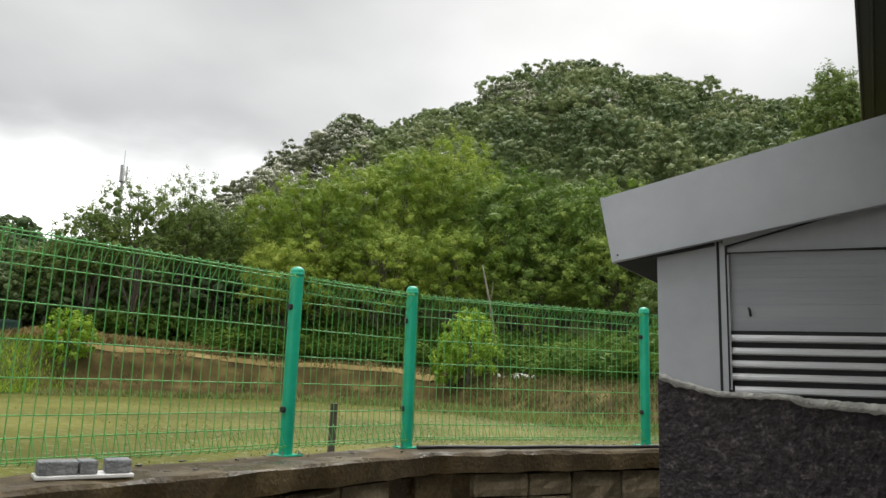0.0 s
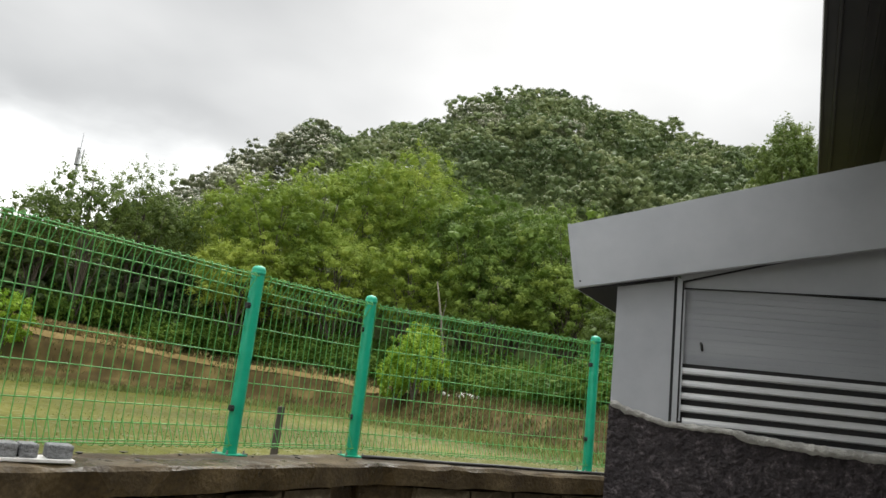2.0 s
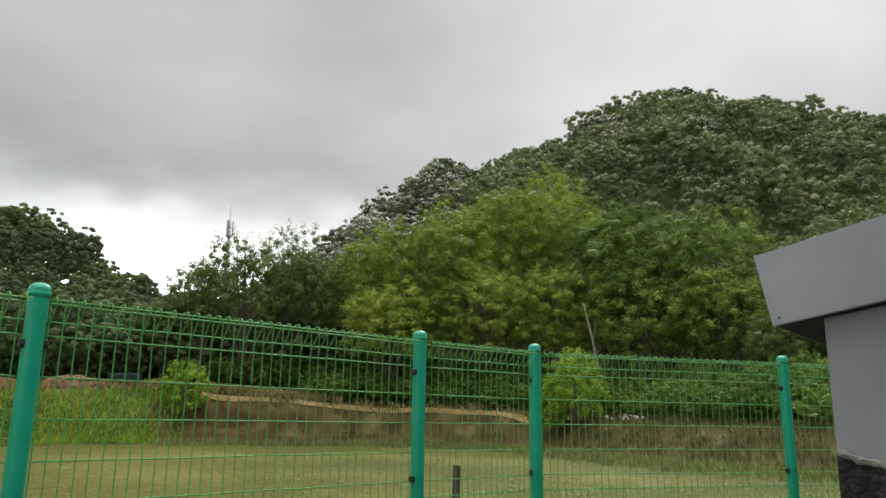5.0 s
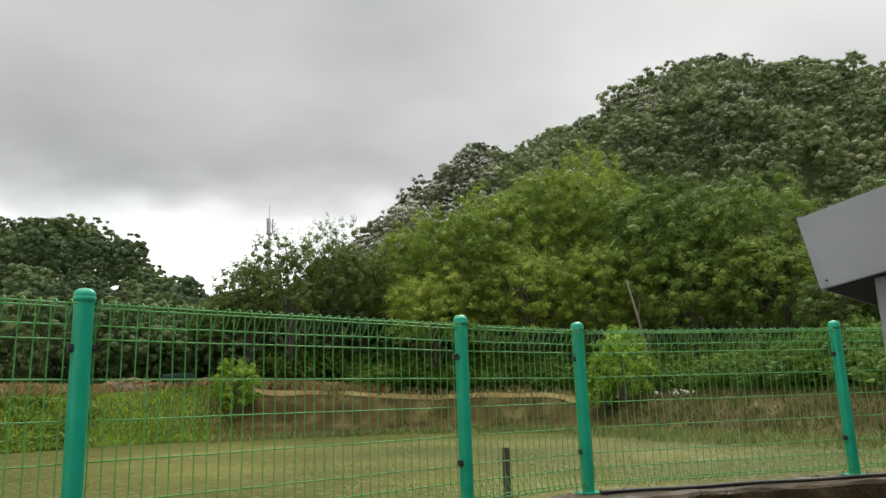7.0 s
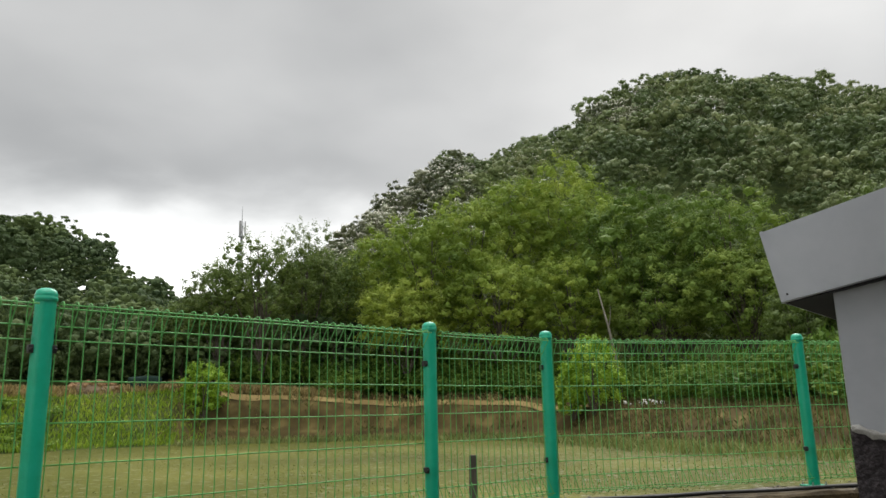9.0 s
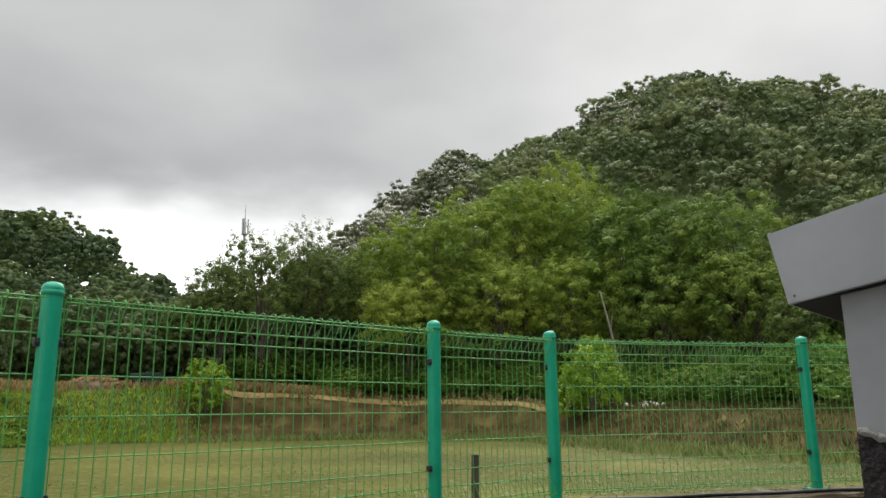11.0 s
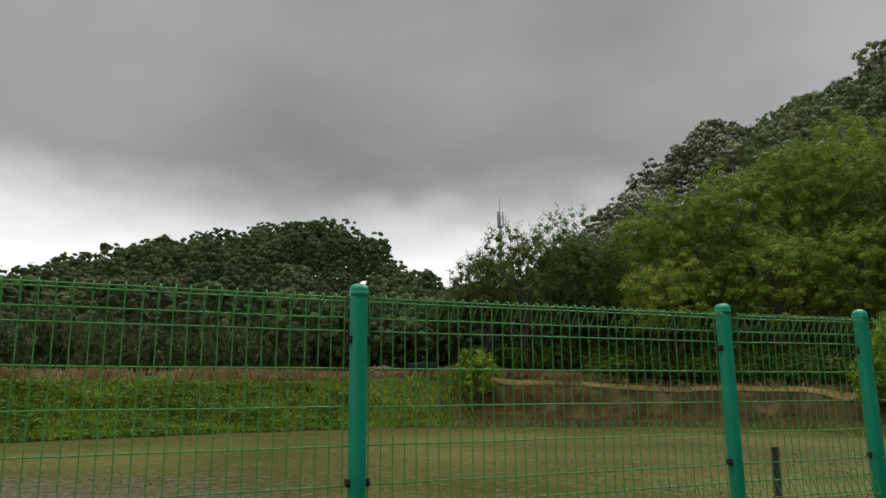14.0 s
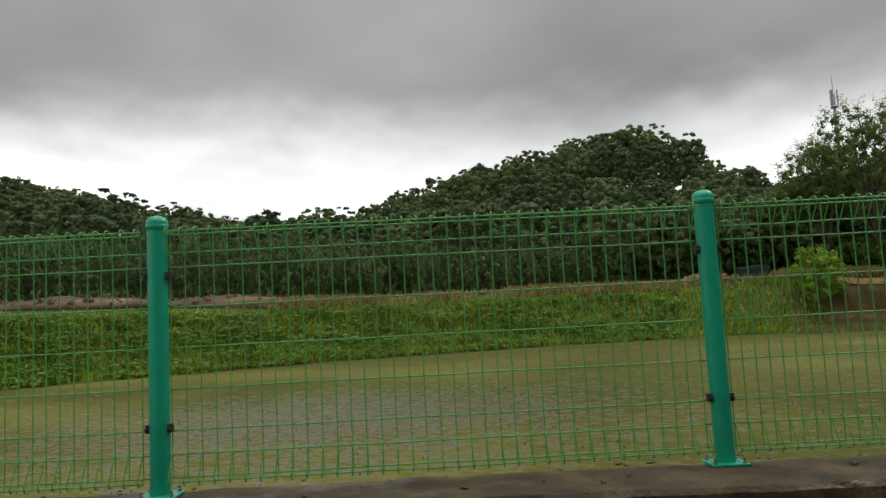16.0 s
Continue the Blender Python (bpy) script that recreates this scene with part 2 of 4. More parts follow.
def wet_patches(mt, scale, dry, wet):
    """Puddles and damp patches: gloss varies over the surface."""
    nt = mt.node_tree
    N, L = nt.nodes.new, nt.links.new
    tc, n, r = N("ShaderNodeTexCoord"), N("ShaderNodeTexNoise"), N("ShaderNodeMapRange")
    n.inputs["Scale"].default_value, n.inputs["Detail"].default_value = scale, 4.0
    L(tc.outputs["Object"], n.inputs["Vector"])
    r.inputs[1].default_value, r.inputs[2].default_value, r.inputs[3].default_value, r.inputs[4].default_value = 0.48, 0.60, dry, wet
    L(n.outputs[0], r.inputs[0])
    L(r.outputs[0], nt.nodes["Principled BSDF"].inputs["Roughness"])


wet_patches(M_CONC, 2.2, 0.75, 0.2)


def ground_material():
    mt = material("ground_cover", [(0.3, (0.035, 0.055, 0.018)), (0.5, (0.065, 0.09, 0.028)), (0.72, (0.12, 0.14, 0.045))], 0.25, 0.9, bump=0.7, bump_scale=3, fine=(0.4, 2.2), spec=0.08)
    nt = mt.node_tree
    N, L = nt.nodes.new, nt.links.new
    bs = nt.nodes["Principled BSDF"]
    green = bs.inputs["Base Color"].links[0].from_socket
    tc = N("ShaderNodeTexCoord")
    n = N("ShaderNodeTexNoise")
    n.inputs["Scale"].default_value, n.inputs["Detail"].default_value = 0.8, 8.0
    L(tc.outputs["Object"], n.inputs["Vector"])
    soil = N("ShaderNodeValToRGB")
    e = soil.color_ramp.elements
    e.new(0.5)
    for k, (p, c) in zip(e, [(0.3, (0.034, 0.025, 0.010)), (0.5, (0.068, 0.051, 0.019)), (0.7, (0.135, 0.105, 0.040))]):
        k.position, k.color = p, (*c, 1)
    L(n.outputs[0], soil.inputs[0])
    # bare earth on the shore below the wood, grass on the dam
    sep = N("ShaderNodeSeparateXYZ")
    L(tc.outputs["Object"], sep.inputs[0])
    a = N("ShaderNodeMath")
    a.operation = "MULTIPLY_ADD"
    L(sep.outputs[1], a.inputs[0])
    a.inputs[1].default_value = 0.47
    L(sep.outputs[0], a.inputs[2])
    b = N("ShaderNodeMath")
    b.operation = "MULTIPLY_ADD"
    L(n.outputs[0], b.inputs[0])
    b.inputs[1].default_value = 9.0
    L(a.outputs[0], b.inputs[2])
    r = N("ShaderNodeMapRange")
    r.inputs[1].default_value, r.inputs[2].default_value = 1.0, 4.5
    L(b.outputs[0], r.inputs[0])
    far = N("ShaderNodeMapRange")
    far.inputs[1].default_value, far.inputs[2].default_value, far.inputs[3].default_value, far.inputs[4].default_value = 52, 60, 1, 0
    L(sep.outputs[1], far.inputs[0])
    mu = N("ShaderNodeMath")
    mu.operation = "MULTIPLY"
    L(r.outputs[0], mu.inputs[0])
    L(far.outputs[0], mu.inputs[1])
    mx = N("ShaderNodeMix")
    mx.data_type = "RGBA"
    L(mu.outputs[0], mx.inputs[0])
    L(green, mx.inputs["A"])
    L(soil.outputs[0], mx.inputs["B"])
    L(mx.outputs["Result"], bs.inputs["Base Color"])
    return mt


M_GROUND = ground_material()


WATER_Z = -1.0


def water_material():
    mt = bpy.data.materials.new("weedy_pond")
    mt.use_nodes = True
    nt = mt.node_tree
    N, L = nt.nodes.new, nt.links.new
    bs = nt.nodes["Principled BSDF"]
    tc = N("ShaderNodeTexCoord")

    def noise_tex(scale, detail, stretch=(1, 1, 1)):
        mp = N("ShaderNodeMapping")
        mp.inputs["Scale"].default_value = stretch
        L(tc.outputs["Object"], mp.inputs[0])
        n = N("ShaderNodeTexNoise")
        n.inputs["Scale"].default_value, n.inputs["Detail"].default_value = scale, detail
        L(mp.outputs[0], n.inputs["Vector"])
        return n.outputs[0]

    big, small = noise_tex(0.12, 5), noise_tex(5.5, 7, (1, 1, 1))
    weed = N("ShaderNodeValToRGB")
    e = weed.color_ramp.elements
    e.new(0.5)
    for k, (p, c) in zip(e, [(0.34, (0.058, 0.063, 0.008)), (0.5, (0.090, 0.094, 0.015)), (0.66, (0.140, 0.137, 0.030))]):
        k.position, k.color = p, (*c, 1)
    add = N("ShaderNodeMath")
    add.operation = "MULTIPLY_ADD"
    L(small, add.inputs[0])
    add.inputs[1].default_value = 0.4
    L(big, add.inputs[2])
    sub = N("ShaderNodeMath")
    sub.operation = "SUBTRACT"
    L(add.outputs[0], sub.inputs[0])
    sub.inputs[1].default_value = 0.2
    L(sub.outputs[0], weed.inputs[0])
    # open water lies free of weed off the near western shore
    away = N("ShaderNodeVectorMath")
    away.operation = "DISTANCE"
    L(tc.outputs["Object"], away.inputs[0])
    away.inputs[1].default_value = (-11.5, 6.5, WATER_Z)
    mr = N("ShaderNodeMapRange")
    mr.inputs[1].default_value, mr.inputs[2].default_value, mr.inputs[3].default_value, mr.inputs[4].default_value = 1.5, 8.0, 0.22, 0.0
    L(away.outputs["Value"], mr.inputs[0])
    mo = N("ShaderNodeMath")
    mo.operation = "ADD"
    L(mr.outputs[0], mo.inputs[0])
    L(small, mo.inputs[1])
    cov = N("ShaderNodeMapRange")
    cov.inputs[1].default_value, cov.inputs[2].default_value = 0.56, 0.80
    L(mo.outputs[0], cov.inputs[0])
    mx = N("ShaderNodeMix")
    mx.data_type = "RGBA"
    L(cov.outputs[0], mx.inputs[0])
    L(weed.outputs[0], mx.inputs["A"])
    mx.inputs["B"].default_value = (0.085, 0.078, 0.045, 1)
    L(mx.outputs["Result"], bs.inputs["Base Color"])
    rr = N("ShaderNodeMapRange")
    rr.inputs[3].default_value, rr.inputs[4].default_value = 0.6, 0.22
    L(cov.outputs[0], rr.inputs[0])
    L(rr.outputs[0], bs.inputs["Roughness"])
    sp = N("ShaderNodeMapRange")
    sp.inputs[3].default_value, sp.inputs[4].default_value = 0.06, 0.5
    L(cov.outputs[0], sp.inputs[0])
    L(sp.outputs[0], bs.inputs["Specular IOR Level"])
    bn = N("ShaderNodeBump")
    bn.inputs["Strength"].default_value, bn.inputs["Distance"].default_value = 0.8, 0.10
    L(noise_tex(9, 3), bn.inputs["Height"])
    L(bn.outputs[0], bs.inputs["Normal"])
    return mt


M_WATER = water_material()


# ---- mesh helpers ----
def put_mesh(name, mesh, mat, parent=None, label=""):
    mesh.materials.append(mat)
    ob = new(name, mesh)
    if parent is not None:
        ob.parent = parent
    if label:
        ob["label"] = label
    return ob


def part(name, bm, mat, parent=None, label="", smooth=False):
    mesh = bpy.data.meshes.new(name)
    bmesh.ops.recalc_face_normals(bm, faces=bm.faces)
    bm.to_mesh(mesh)
    bm.free()
    if smooth:
        mesh.polygons.foreach_set("use_smooth", [True] * len(mesh.polygons))
    return put_mesh(name, mesh, mat, parent, label)


def box(x0, x1, y0, y1, z0, z1, bevel=0.0, m=None):
    bm = bmesh.new()
    bmesh.ops.create_cube(bm, size=1)
    bmesh.ops.scale(bm, vec=(x1 - x0, y1 - y0, z1 - z0), verts=bm.verts)
    bmesh.ops.translate(bm, vec=((x0 + x1) / 2, (y0 + y1) / 2, (z0 + z1) / 2), verts=bm.verts)
    if bevel:
        bmesh.ops.bevel(bm, geom=bm.edges[:], offset=bevel, segments=2, affect="EDGES", profile=0.6)
    if m is not None:
        bm.transform(m)
    return bm


def prism(outline, depth, m=None, bevel=0.0):
    """An outline in x, z pushed along y by depth."""
    bm = bmesh.new()
    a = [bm.verts.new((x, 0, z)) for x, z in outline]
    b = [bm.verts.new((x, depth, z)) for x, z in outline]
    bm.faces.new(a)
    bm.faces.new(b[::-1])
    for i in range(len(a)):
        j = (i + 1) % len(a)
        bm.faces.new((a[i], b[i], b[j], a[j]))
    if bevel:
        bmesh.ops.bevel(bm, geom=bm.edges[:], offset=bevel, segments=2, affect="EDGES")
    if m is not None:
        bm.transform(m)
    return bm


def tube(points, radii, sides=8, close=True):
    """A round tube along points."""
    bm = bmesh.new()
    if isinstance(radii, (int, float)):
        radii = [radii] * len(points)
    pts = [Vector(p) for p in points]
    rings = []
    for i, p in enumerate(pts):
        d = (pts[min(i + 1, len(pts) - 1)] - pts[max(i - 1, 0)]).normalized()
        u = d.orthogonal().normalized() if i == 0 else (rings_u - d * rings_u.dot(d)).normalized()
        rings_u = u
        v = d.cross(u)
        rings.append([bm.verts.new(p + (u * math.cos(2 * math.pi * k / sides) + v * math.sin(2 * math.pi * k / sides)) * radii[i]) for k in range(sides)])
    for a, b in zip(rings, rings[1:]):
        for k in range(sides):
            bm.faces.new((a[k], a[(k + 1) % sides], b[(k + 1) % sides], b[k]))
    if close:
        bm.faces.new(rings[0][::-1])
        bm.faces.new(rings[-1])
    return bm


def lathe(profile, sides=20):
    """Turned shape from (radius, z) pairs."""
    bm = bmesh.new()
    rings = [[bm.verts.new((r * math.cos(2 * math.pi * k / sides), r * math.sin(2 * math.pi * k / sides), z)) for k in range(sides)] for r, z in profile]
    for a, b in zip(rings, rings[1:]):
        for k in range(sides):
            bm.faces.new((a[k], a[(k + 1) % sides], b[(k + 1) % sides], b[k]))
    bm.faces.new(rings[0][::-1])
    bm.faces.new(rings[-1])
    return bm


def empty(name, m, label, category, group=""):
    ob = new(name)
    ob.empty_display_size = 0.1
    ob.matrix_world = m
    return tagged(ob, label, category, group)


def along(a, b):
    """Frame at a: x runs to b, y points away to the left of it."""
    d = Vector((b[0] - a[0], b[1] - a[1], 0)).normalized()
    n = Vector((-d.y, d.x, 0))
    return Matrix(((d.x, n.x, 0, a[0]), (d.y, n.y, 0, a[1]), (0, 0, 1, 0), (0, 0, 0, 1)))


def quads_mesh(name, V, tone=None):
    """V: (n, corners, 3) of separate leaves or blades."""
    n, k = len(V), V.shape[1]
    me = bpy.data.meshes.new(name)
    me.vertices.add(n * k)
    me.vertices.foreach_set("co", np.ascontiguousarray(V, dtype=np.float32).ravel())
    me.loops.add(n * k)
    me.loops.foreach_set("vertex_index", np.arange(n * k, dtype=np.int32))
    me.polygons.add(n)
    me.polygons.foreach_set("loop_start", np.arange(0, n * k, k, dtype=np.int32))
    if tone is not None:
        me.attributes.new("tone", "FLOAT", "FACE").data.foreach_set("value", np.ascontiguousarray(tone, dtype=np.float32))
    me.update(calc_edges=True)
    me.validate()
    return me


rng = np.random.default_rng(7)


def unit(v):
    return v / np.maximum(np.linalg.norm(v, axis=-1, keepdims=True), 1e-9)


def leaves_at(P, outward, size, spread=0.8, aspect=0.5, droop=0.0):
    """Pointed leaves at the points P, facing roughly outward."""
    n = len(P)
    nrm = unit(outward + rng.normal(0, spread, (n, 3)))
    t = unit(np.cross(nrm, rng.normal(0, 1, (n, 3))))
    if droop:
        t = unit(t + np.array((0, 0, -droop)))
    b = np.cross(nrm, t)
    s = (size * rng.uniform(0.6, 1.35, n))[:, None]
    return np.stack((P - t * s - b * s * aspect, P + b * s * aspect * 1.1, P + t * s - b * s * aspect * 0.6), axis=1)


def even_directions(n, low=-1.0):
    """About n directions spread evenly over the sphere above the height low, a little shaken."""
    k = np.arange(n) + 0.5
    z = 1 - k * (1 - low) / n
    a = k * 2.39996 + rng.uniform(0, 6.28)
    q = np.sqrt(np.maximum(0, 1 - z * z))
    return unit(np.stack((np.cos(a) * q, np.sin(a) * q, z), 1) + rng.normal(0, 0.16, (n, 3)))


def hull():
    bm = bmesh.new()
    bmesh.ops.create_icosphere(bm, subdivisions=1, radius=1)
    bm.verts.index_update()
    v = np.array([tuple(q.co) for q in bm.verts])
    f = np.array([[q.index for q in p.verts] for p in bm.faces])
    bm.free()
    return v, f


HULL_V, HULL_F = hull()


def lobed(lobes, tufts, per, leaf, lobe_r=0.36, tuft_r=0.13, low=-0.55, reach=(0.5, 0.8), squash=(1.0, 1.0, 0.9), aspect=0.6, spray=0.0, bloom=0.0, core=0.8, shell=0.35, spread=0.45):
    """Leaves of a crown of radius 1: lobes on a dome, tufts on each lobe, leaves on each tuft, denser foliage inside."""
    C = even_directions(lobes, low) * rng.uniform(reach[0], reach[1], (lobes, 1))
    LR = lobe_r * rng.uniform(0.72, 1.25, lobes)
    D = np.stack([even_directions(tufts) for _ in range(lobes)])
    keep = (D * unit(C)[:, None, :]).sum(-1) > -0.45
    T = C[:, None, :] + D * LR[:, None, None] * rng.uniform(0.84, 1.04, (lobes, tufts, 1)) * np.array(squash)
    tone = 0.2 + 0.35 * rng.uniform(0, 1, (lobes, 1)) + 0.3 * rng.uniform(0, 1, (lobes, tufts))
    T, D, tone = T[keep], D[keep], tone[keep]
    n = len(T)
    TR = tuft_r * rng.uniform(0.65, 1.3, n)
    dd = unit(rng.normal(0, 1, (n, per, 3)) + D[:, None, :] * 0.7)
    P = T[:, None, :] + dd * TR[:, None, None] * rng.uniform(shell, 1.05, (n, per, 1)) * np.array((1.12, 1.12, 0.82))
    if spray:
        # leafy twigs that reach past the crown's face
        out = unit(D + np.array((0, 0, 0.15)))
        P = P + out[:, None, :] * (rng.uniform(0, 1, (n, per, 1)) ** 1.5) * spray
    N_ = dd * 0.8 + D[:, None, :] * 0.4 + np.array((0, 0, 0.3))
    tt = np.repeat(tone[:, None], per, 1)
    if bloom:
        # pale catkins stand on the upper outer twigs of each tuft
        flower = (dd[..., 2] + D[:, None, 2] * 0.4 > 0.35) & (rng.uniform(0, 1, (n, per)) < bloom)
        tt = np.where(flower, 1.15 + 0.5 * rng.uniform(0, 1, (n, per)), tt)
    V = [leaves_at(P.reshape(-1, 3), N_.reshape(-1, 3), leaf, spread, aspect)]
    tones = [tt.ravel()]
    if core:
        # the close inner foliage of each tuft: a small uneven hull, open towards the crown's middle
        k = len(HULL_V)
        H = HULL_V[None] * rng.uniform(0.72, 1.28, (n, k, 1)) * (TR * core)[:, None, None] * np.array((1.12, 1.12, 0.85))
        F = (T[:, None, :] + H)[:, HULL_F]
        face = HULL_V[HULL_F].mean(axis=1)
        seen = (face[None] * D[:, None, :]).sum(-1) > -0.05
        V.append(F[seen])
        tones.append(np.repeat(tone[:, None], len(HULL_F), 1)[seen])
    return np.concatenate(V), np.concatenate(tones)


# ---- the lie of the land ----
EYE = (0.9, 0.0)
POND = [(-30, -8), (-31, 4), (-32, 12), (-31.5, 21), (-28.5, 31), (-24, 39.5), (-18, 44.5), (-9, 46.5), (-1, 44.5), (3, 38), (6.3, 30), (8.6, 26.5),
        (13, 23), (19, 19), (22, 14), (14, 10.5), (4.55, 6.9), (0.85, 5.1), (-2.4, 0.95), (-8, -7)]
RIDGE = [(-180, 3, 300), (-110, 8, 230), (-83, 11.0, 200), (-69, 8.3, 190), (-58.6, 7.7, 170), (-52.3, 10.8, 140), (-47, 12.0, 130), (-39.2, 13.4, 120), (-35, 13.3, 115),
         (-32.8, 11.0, 112), (-29.2, 8.9, 110), (-24, 8.5, 110), (-18, 12, 105), (-15.2, 14.9, 105), (-11.6, 17.4, 108), (-8.4, 19.3, 112), (-4.7, 19.7, 122), (-2.4, 20.6, 130),
         (1.2, 20.8, 138), (4.7, 23.2, 142), (9.1, 24.2, 145), (16.4, 22.9, 150), (21.9, 20.9, 155), (27.2, 19.8, 160), (40, 16, 170), (70, 8, 200), (180, 3, 300)]
_pa = np.array(POND + POND[:1], float)


def pond_distance(x, y):
    """Metres outside the shoreline; negative on the water."""
    x, y = np.asarray(x, float), np.asarray(y, float)
    best = np.full(x.shape, 1e9)
    inside = np.zeros(x.shape, bool)
    for (x0, y0), (x1, y1) in zip(_pa[:-1], _pa[1:]):
        dx, dy = x1 - x0, y1 - y0
        s = np.clip(((x - x0) * dx + (y - y0) * dy) / (dx * dx + dy * dy), 0, 1)
        best = np.minimum(best, np.hypot(x - x0 - s * dx, y - y0 - s * dy))
        hit = ((y0 > y) != (y1 > y)) & (x < (x1 - x0) * (y - y0) / (y1 - y0 + 1e-12) + x0)
        inside ^= hit
    return np.where(inside, -best, best)


def smooth(s):
    s = np.clip(s, 0, 1)
    return s * s * (3 - 2 * s)


def land(x, y):
    x, y = np.asarray(x, float), np.asarray(y, float)
    d = pond_distance(x, y)
    r = np.hypot(x - EYE[0], y - EYE[1])
    az = np.degrees(np.arctan2(x - EYE[0], y - EYE[1]))
    wob = np.sin(x * 0.31 + y * 0.17) * 0.25 + np.sin(x * 0.83 - y * 0.61) * 0.12
    wob = wob * 0.35
    far = smooth((r - 14) / 8)
    rise = np.interp(az, [-120, -60, -35, -28, -15, 0, 8, 18, 40], [3.0, 3.0, 3.1, 3.3, 2.7, 2.1, 1.7, 1.5, 1.5])
    width = np.interp(az, [-40, -28, -22, 0, 8, 30], [5.0, 4.6, 3.8, 3.8, 4.8, 5.0])
    # below the wood the bank is cut into a low ledge, an eroded face and a level track
    cut = np.interp(az, [-27, -24, 0, 4], [0, 1, 1, 0])
    ledges = np.interp(d, [0, 0.5, 1.3, 2.2, 3.6, 4.6], [0, 0.18, 0.25, 0.72, 0.93, 1.0])
    profile = smooth((d + 0.1) / width) * (1 - cut) + ledges * cut
    z = np.where(d < 0, WATER_Z - np.minimum(0.8, -d * 0.35), WATER_Z + (rise + wob) * profile * far + np.clip(d - width, 0, 14) * 0.05 * far)
    z = np.where((d >= 0) & (r < 14), -1.35, z)
    el = np.interp(az, [a for a, _, _ in RIDGE], [e for _, e, _ in RIDGE])
    R = np.interp(az, [a for a, _, _ in RIDGE], [q for _, _, q in RIDGE])
    zr = 0.55 + R * np.tan(np.radians(el)) - np.interp(az, [-60, -20, 0, 30], [8.4, 8.6, 8.2, 6.2])
    foot = 56.0
    s = np.clip((r - foot) / (R - foot), 0, 1)
    lift = (zr - 3.0) * (0.72 * s + 0.28 * smooth(s))
    z = z + np.where(r > foot, np.maximum(lift, 0), 0)
    z = np.where(r > R, 3.0 + (zr - 3.0) * (1 - smooth((r - R) / 160)), z)
    return z


def land_at(x, y):
    return float(land(np.array([x]), np.array([y]))[0])


def polar(az, r):
    return EYE[0] + r * math.sin(radians(az)), EYE[1] + r * math.cos(radians(az))


def shore_out(az, want, start=20.0):
    """Distance from the viewer at which the land lies that many metres beyond the far shore."""
    r = np.arange(start, 75.0, 0.2)
    d = pond_distance(EYE[0] + r * math.sin(radians(az)), EYE[1] + r * math.cos(radians(az)))
    wet = np.nonzero(d < 0)[0]
    first = wet[-1] if len(wet) else 0
    ok = np.nonzero(d[first:] >= want)[0]
    return float(r[first + (ok[0] if len(ok) else 0)])


def build_ground():
    az = np.concatenate((np.arange(-180, -96, 4.0), np.arange(-96, 42, 0.75), np.arange(42, 180, 4.0)))
    rad = np.concatenate((np.arange(2, 34, 0.8), np.arange(34, 56, 0.35), np.arange(56, 64, 0.8), np.geomspace(64, 340, 60), np.geomspace(380, 3500, 12)))
    A, Rr = np.meshgrid(np.radians(az), rad)
    X, Y = EYE[0] + Rr * np.sin(A), EYE[1] + Rr * np.cos(A)
    Z = land(X, Y)
    n, m = X.shape
    verts = [(EYE[0], EYE[1], -1.35)] + list(zip(X.ravel().tolist(), Y.ravel().tolist(), Z.ravel().tolist()))
    faces = [(0, 1 + (j + 1) % m, 1 + j) for j in range(m)]
    for i in range(n - 1):
        for j in range(m):
            k = (j + 1) % m
            faces.append((1 + i * m + j, 1 + i * m + k, 1 + (i + 1) * m + k, 1 + (i + 1) * m + j))
    me = bpy.data.meshes.new("ground")
    me.from_pydata(verts, [], faces)
    me.polygons.foreach_set("use_smooth", [True] * len(faces))
    tagged(put_mesh("ground", me, M_GROUND), "grassy and bare earth ground rising into wooded hills", "ground", kind="structure")


build_ground()


def build_water():
    bm = bmesh.new()
    bm.faces.new([bm.verts.new((x, y, WATER_Z)) for x, y in POND])
    # the sheet runs a little under the shore
    for v in bm.verts:
        c = Vector((-8, 20, WATER_Z))
        v.co = c + (v.co - c) * (1.02 if v.co.y > 12 else 1.0)
    bmesh.ops.triangulate(bm, faces=bm.faces[:])
    tagged(part("water", bm, M_WATER), "still pond covered with yellow-green floating weed", "pond", kind="structure")


build_water()

# ---- boundary wall with coping ----
POST_Q, POST_P, POST_A, POST_B, POST_C, POST_D, POST_E = (-3.49, -0.74), (-2.25, 0.835), (-0.997, 2.57), (0.228, 4.162), (0.868, 4.897), (2.662, 5.754), (4.47, 6.61)
COPE_IN, COPE_OUT, COPE_T = 0.33, 0.09, 0.125


def offset_line(a, b, off):
    m = along(a, b)
    return (m @ Vector((0, off, 0))), m.to_3x3() @ Vector((1, 0, 0))


def meet(l1, l2):
    (p, d), (q, e) = l1, l2
    s = ((q.x - p.x) * e.y - (q.y - p.y) * e.x) / (d.x * e.y - d.y * e.x)
    return p + d * s


WALL_START = (-5.3, -3.09)


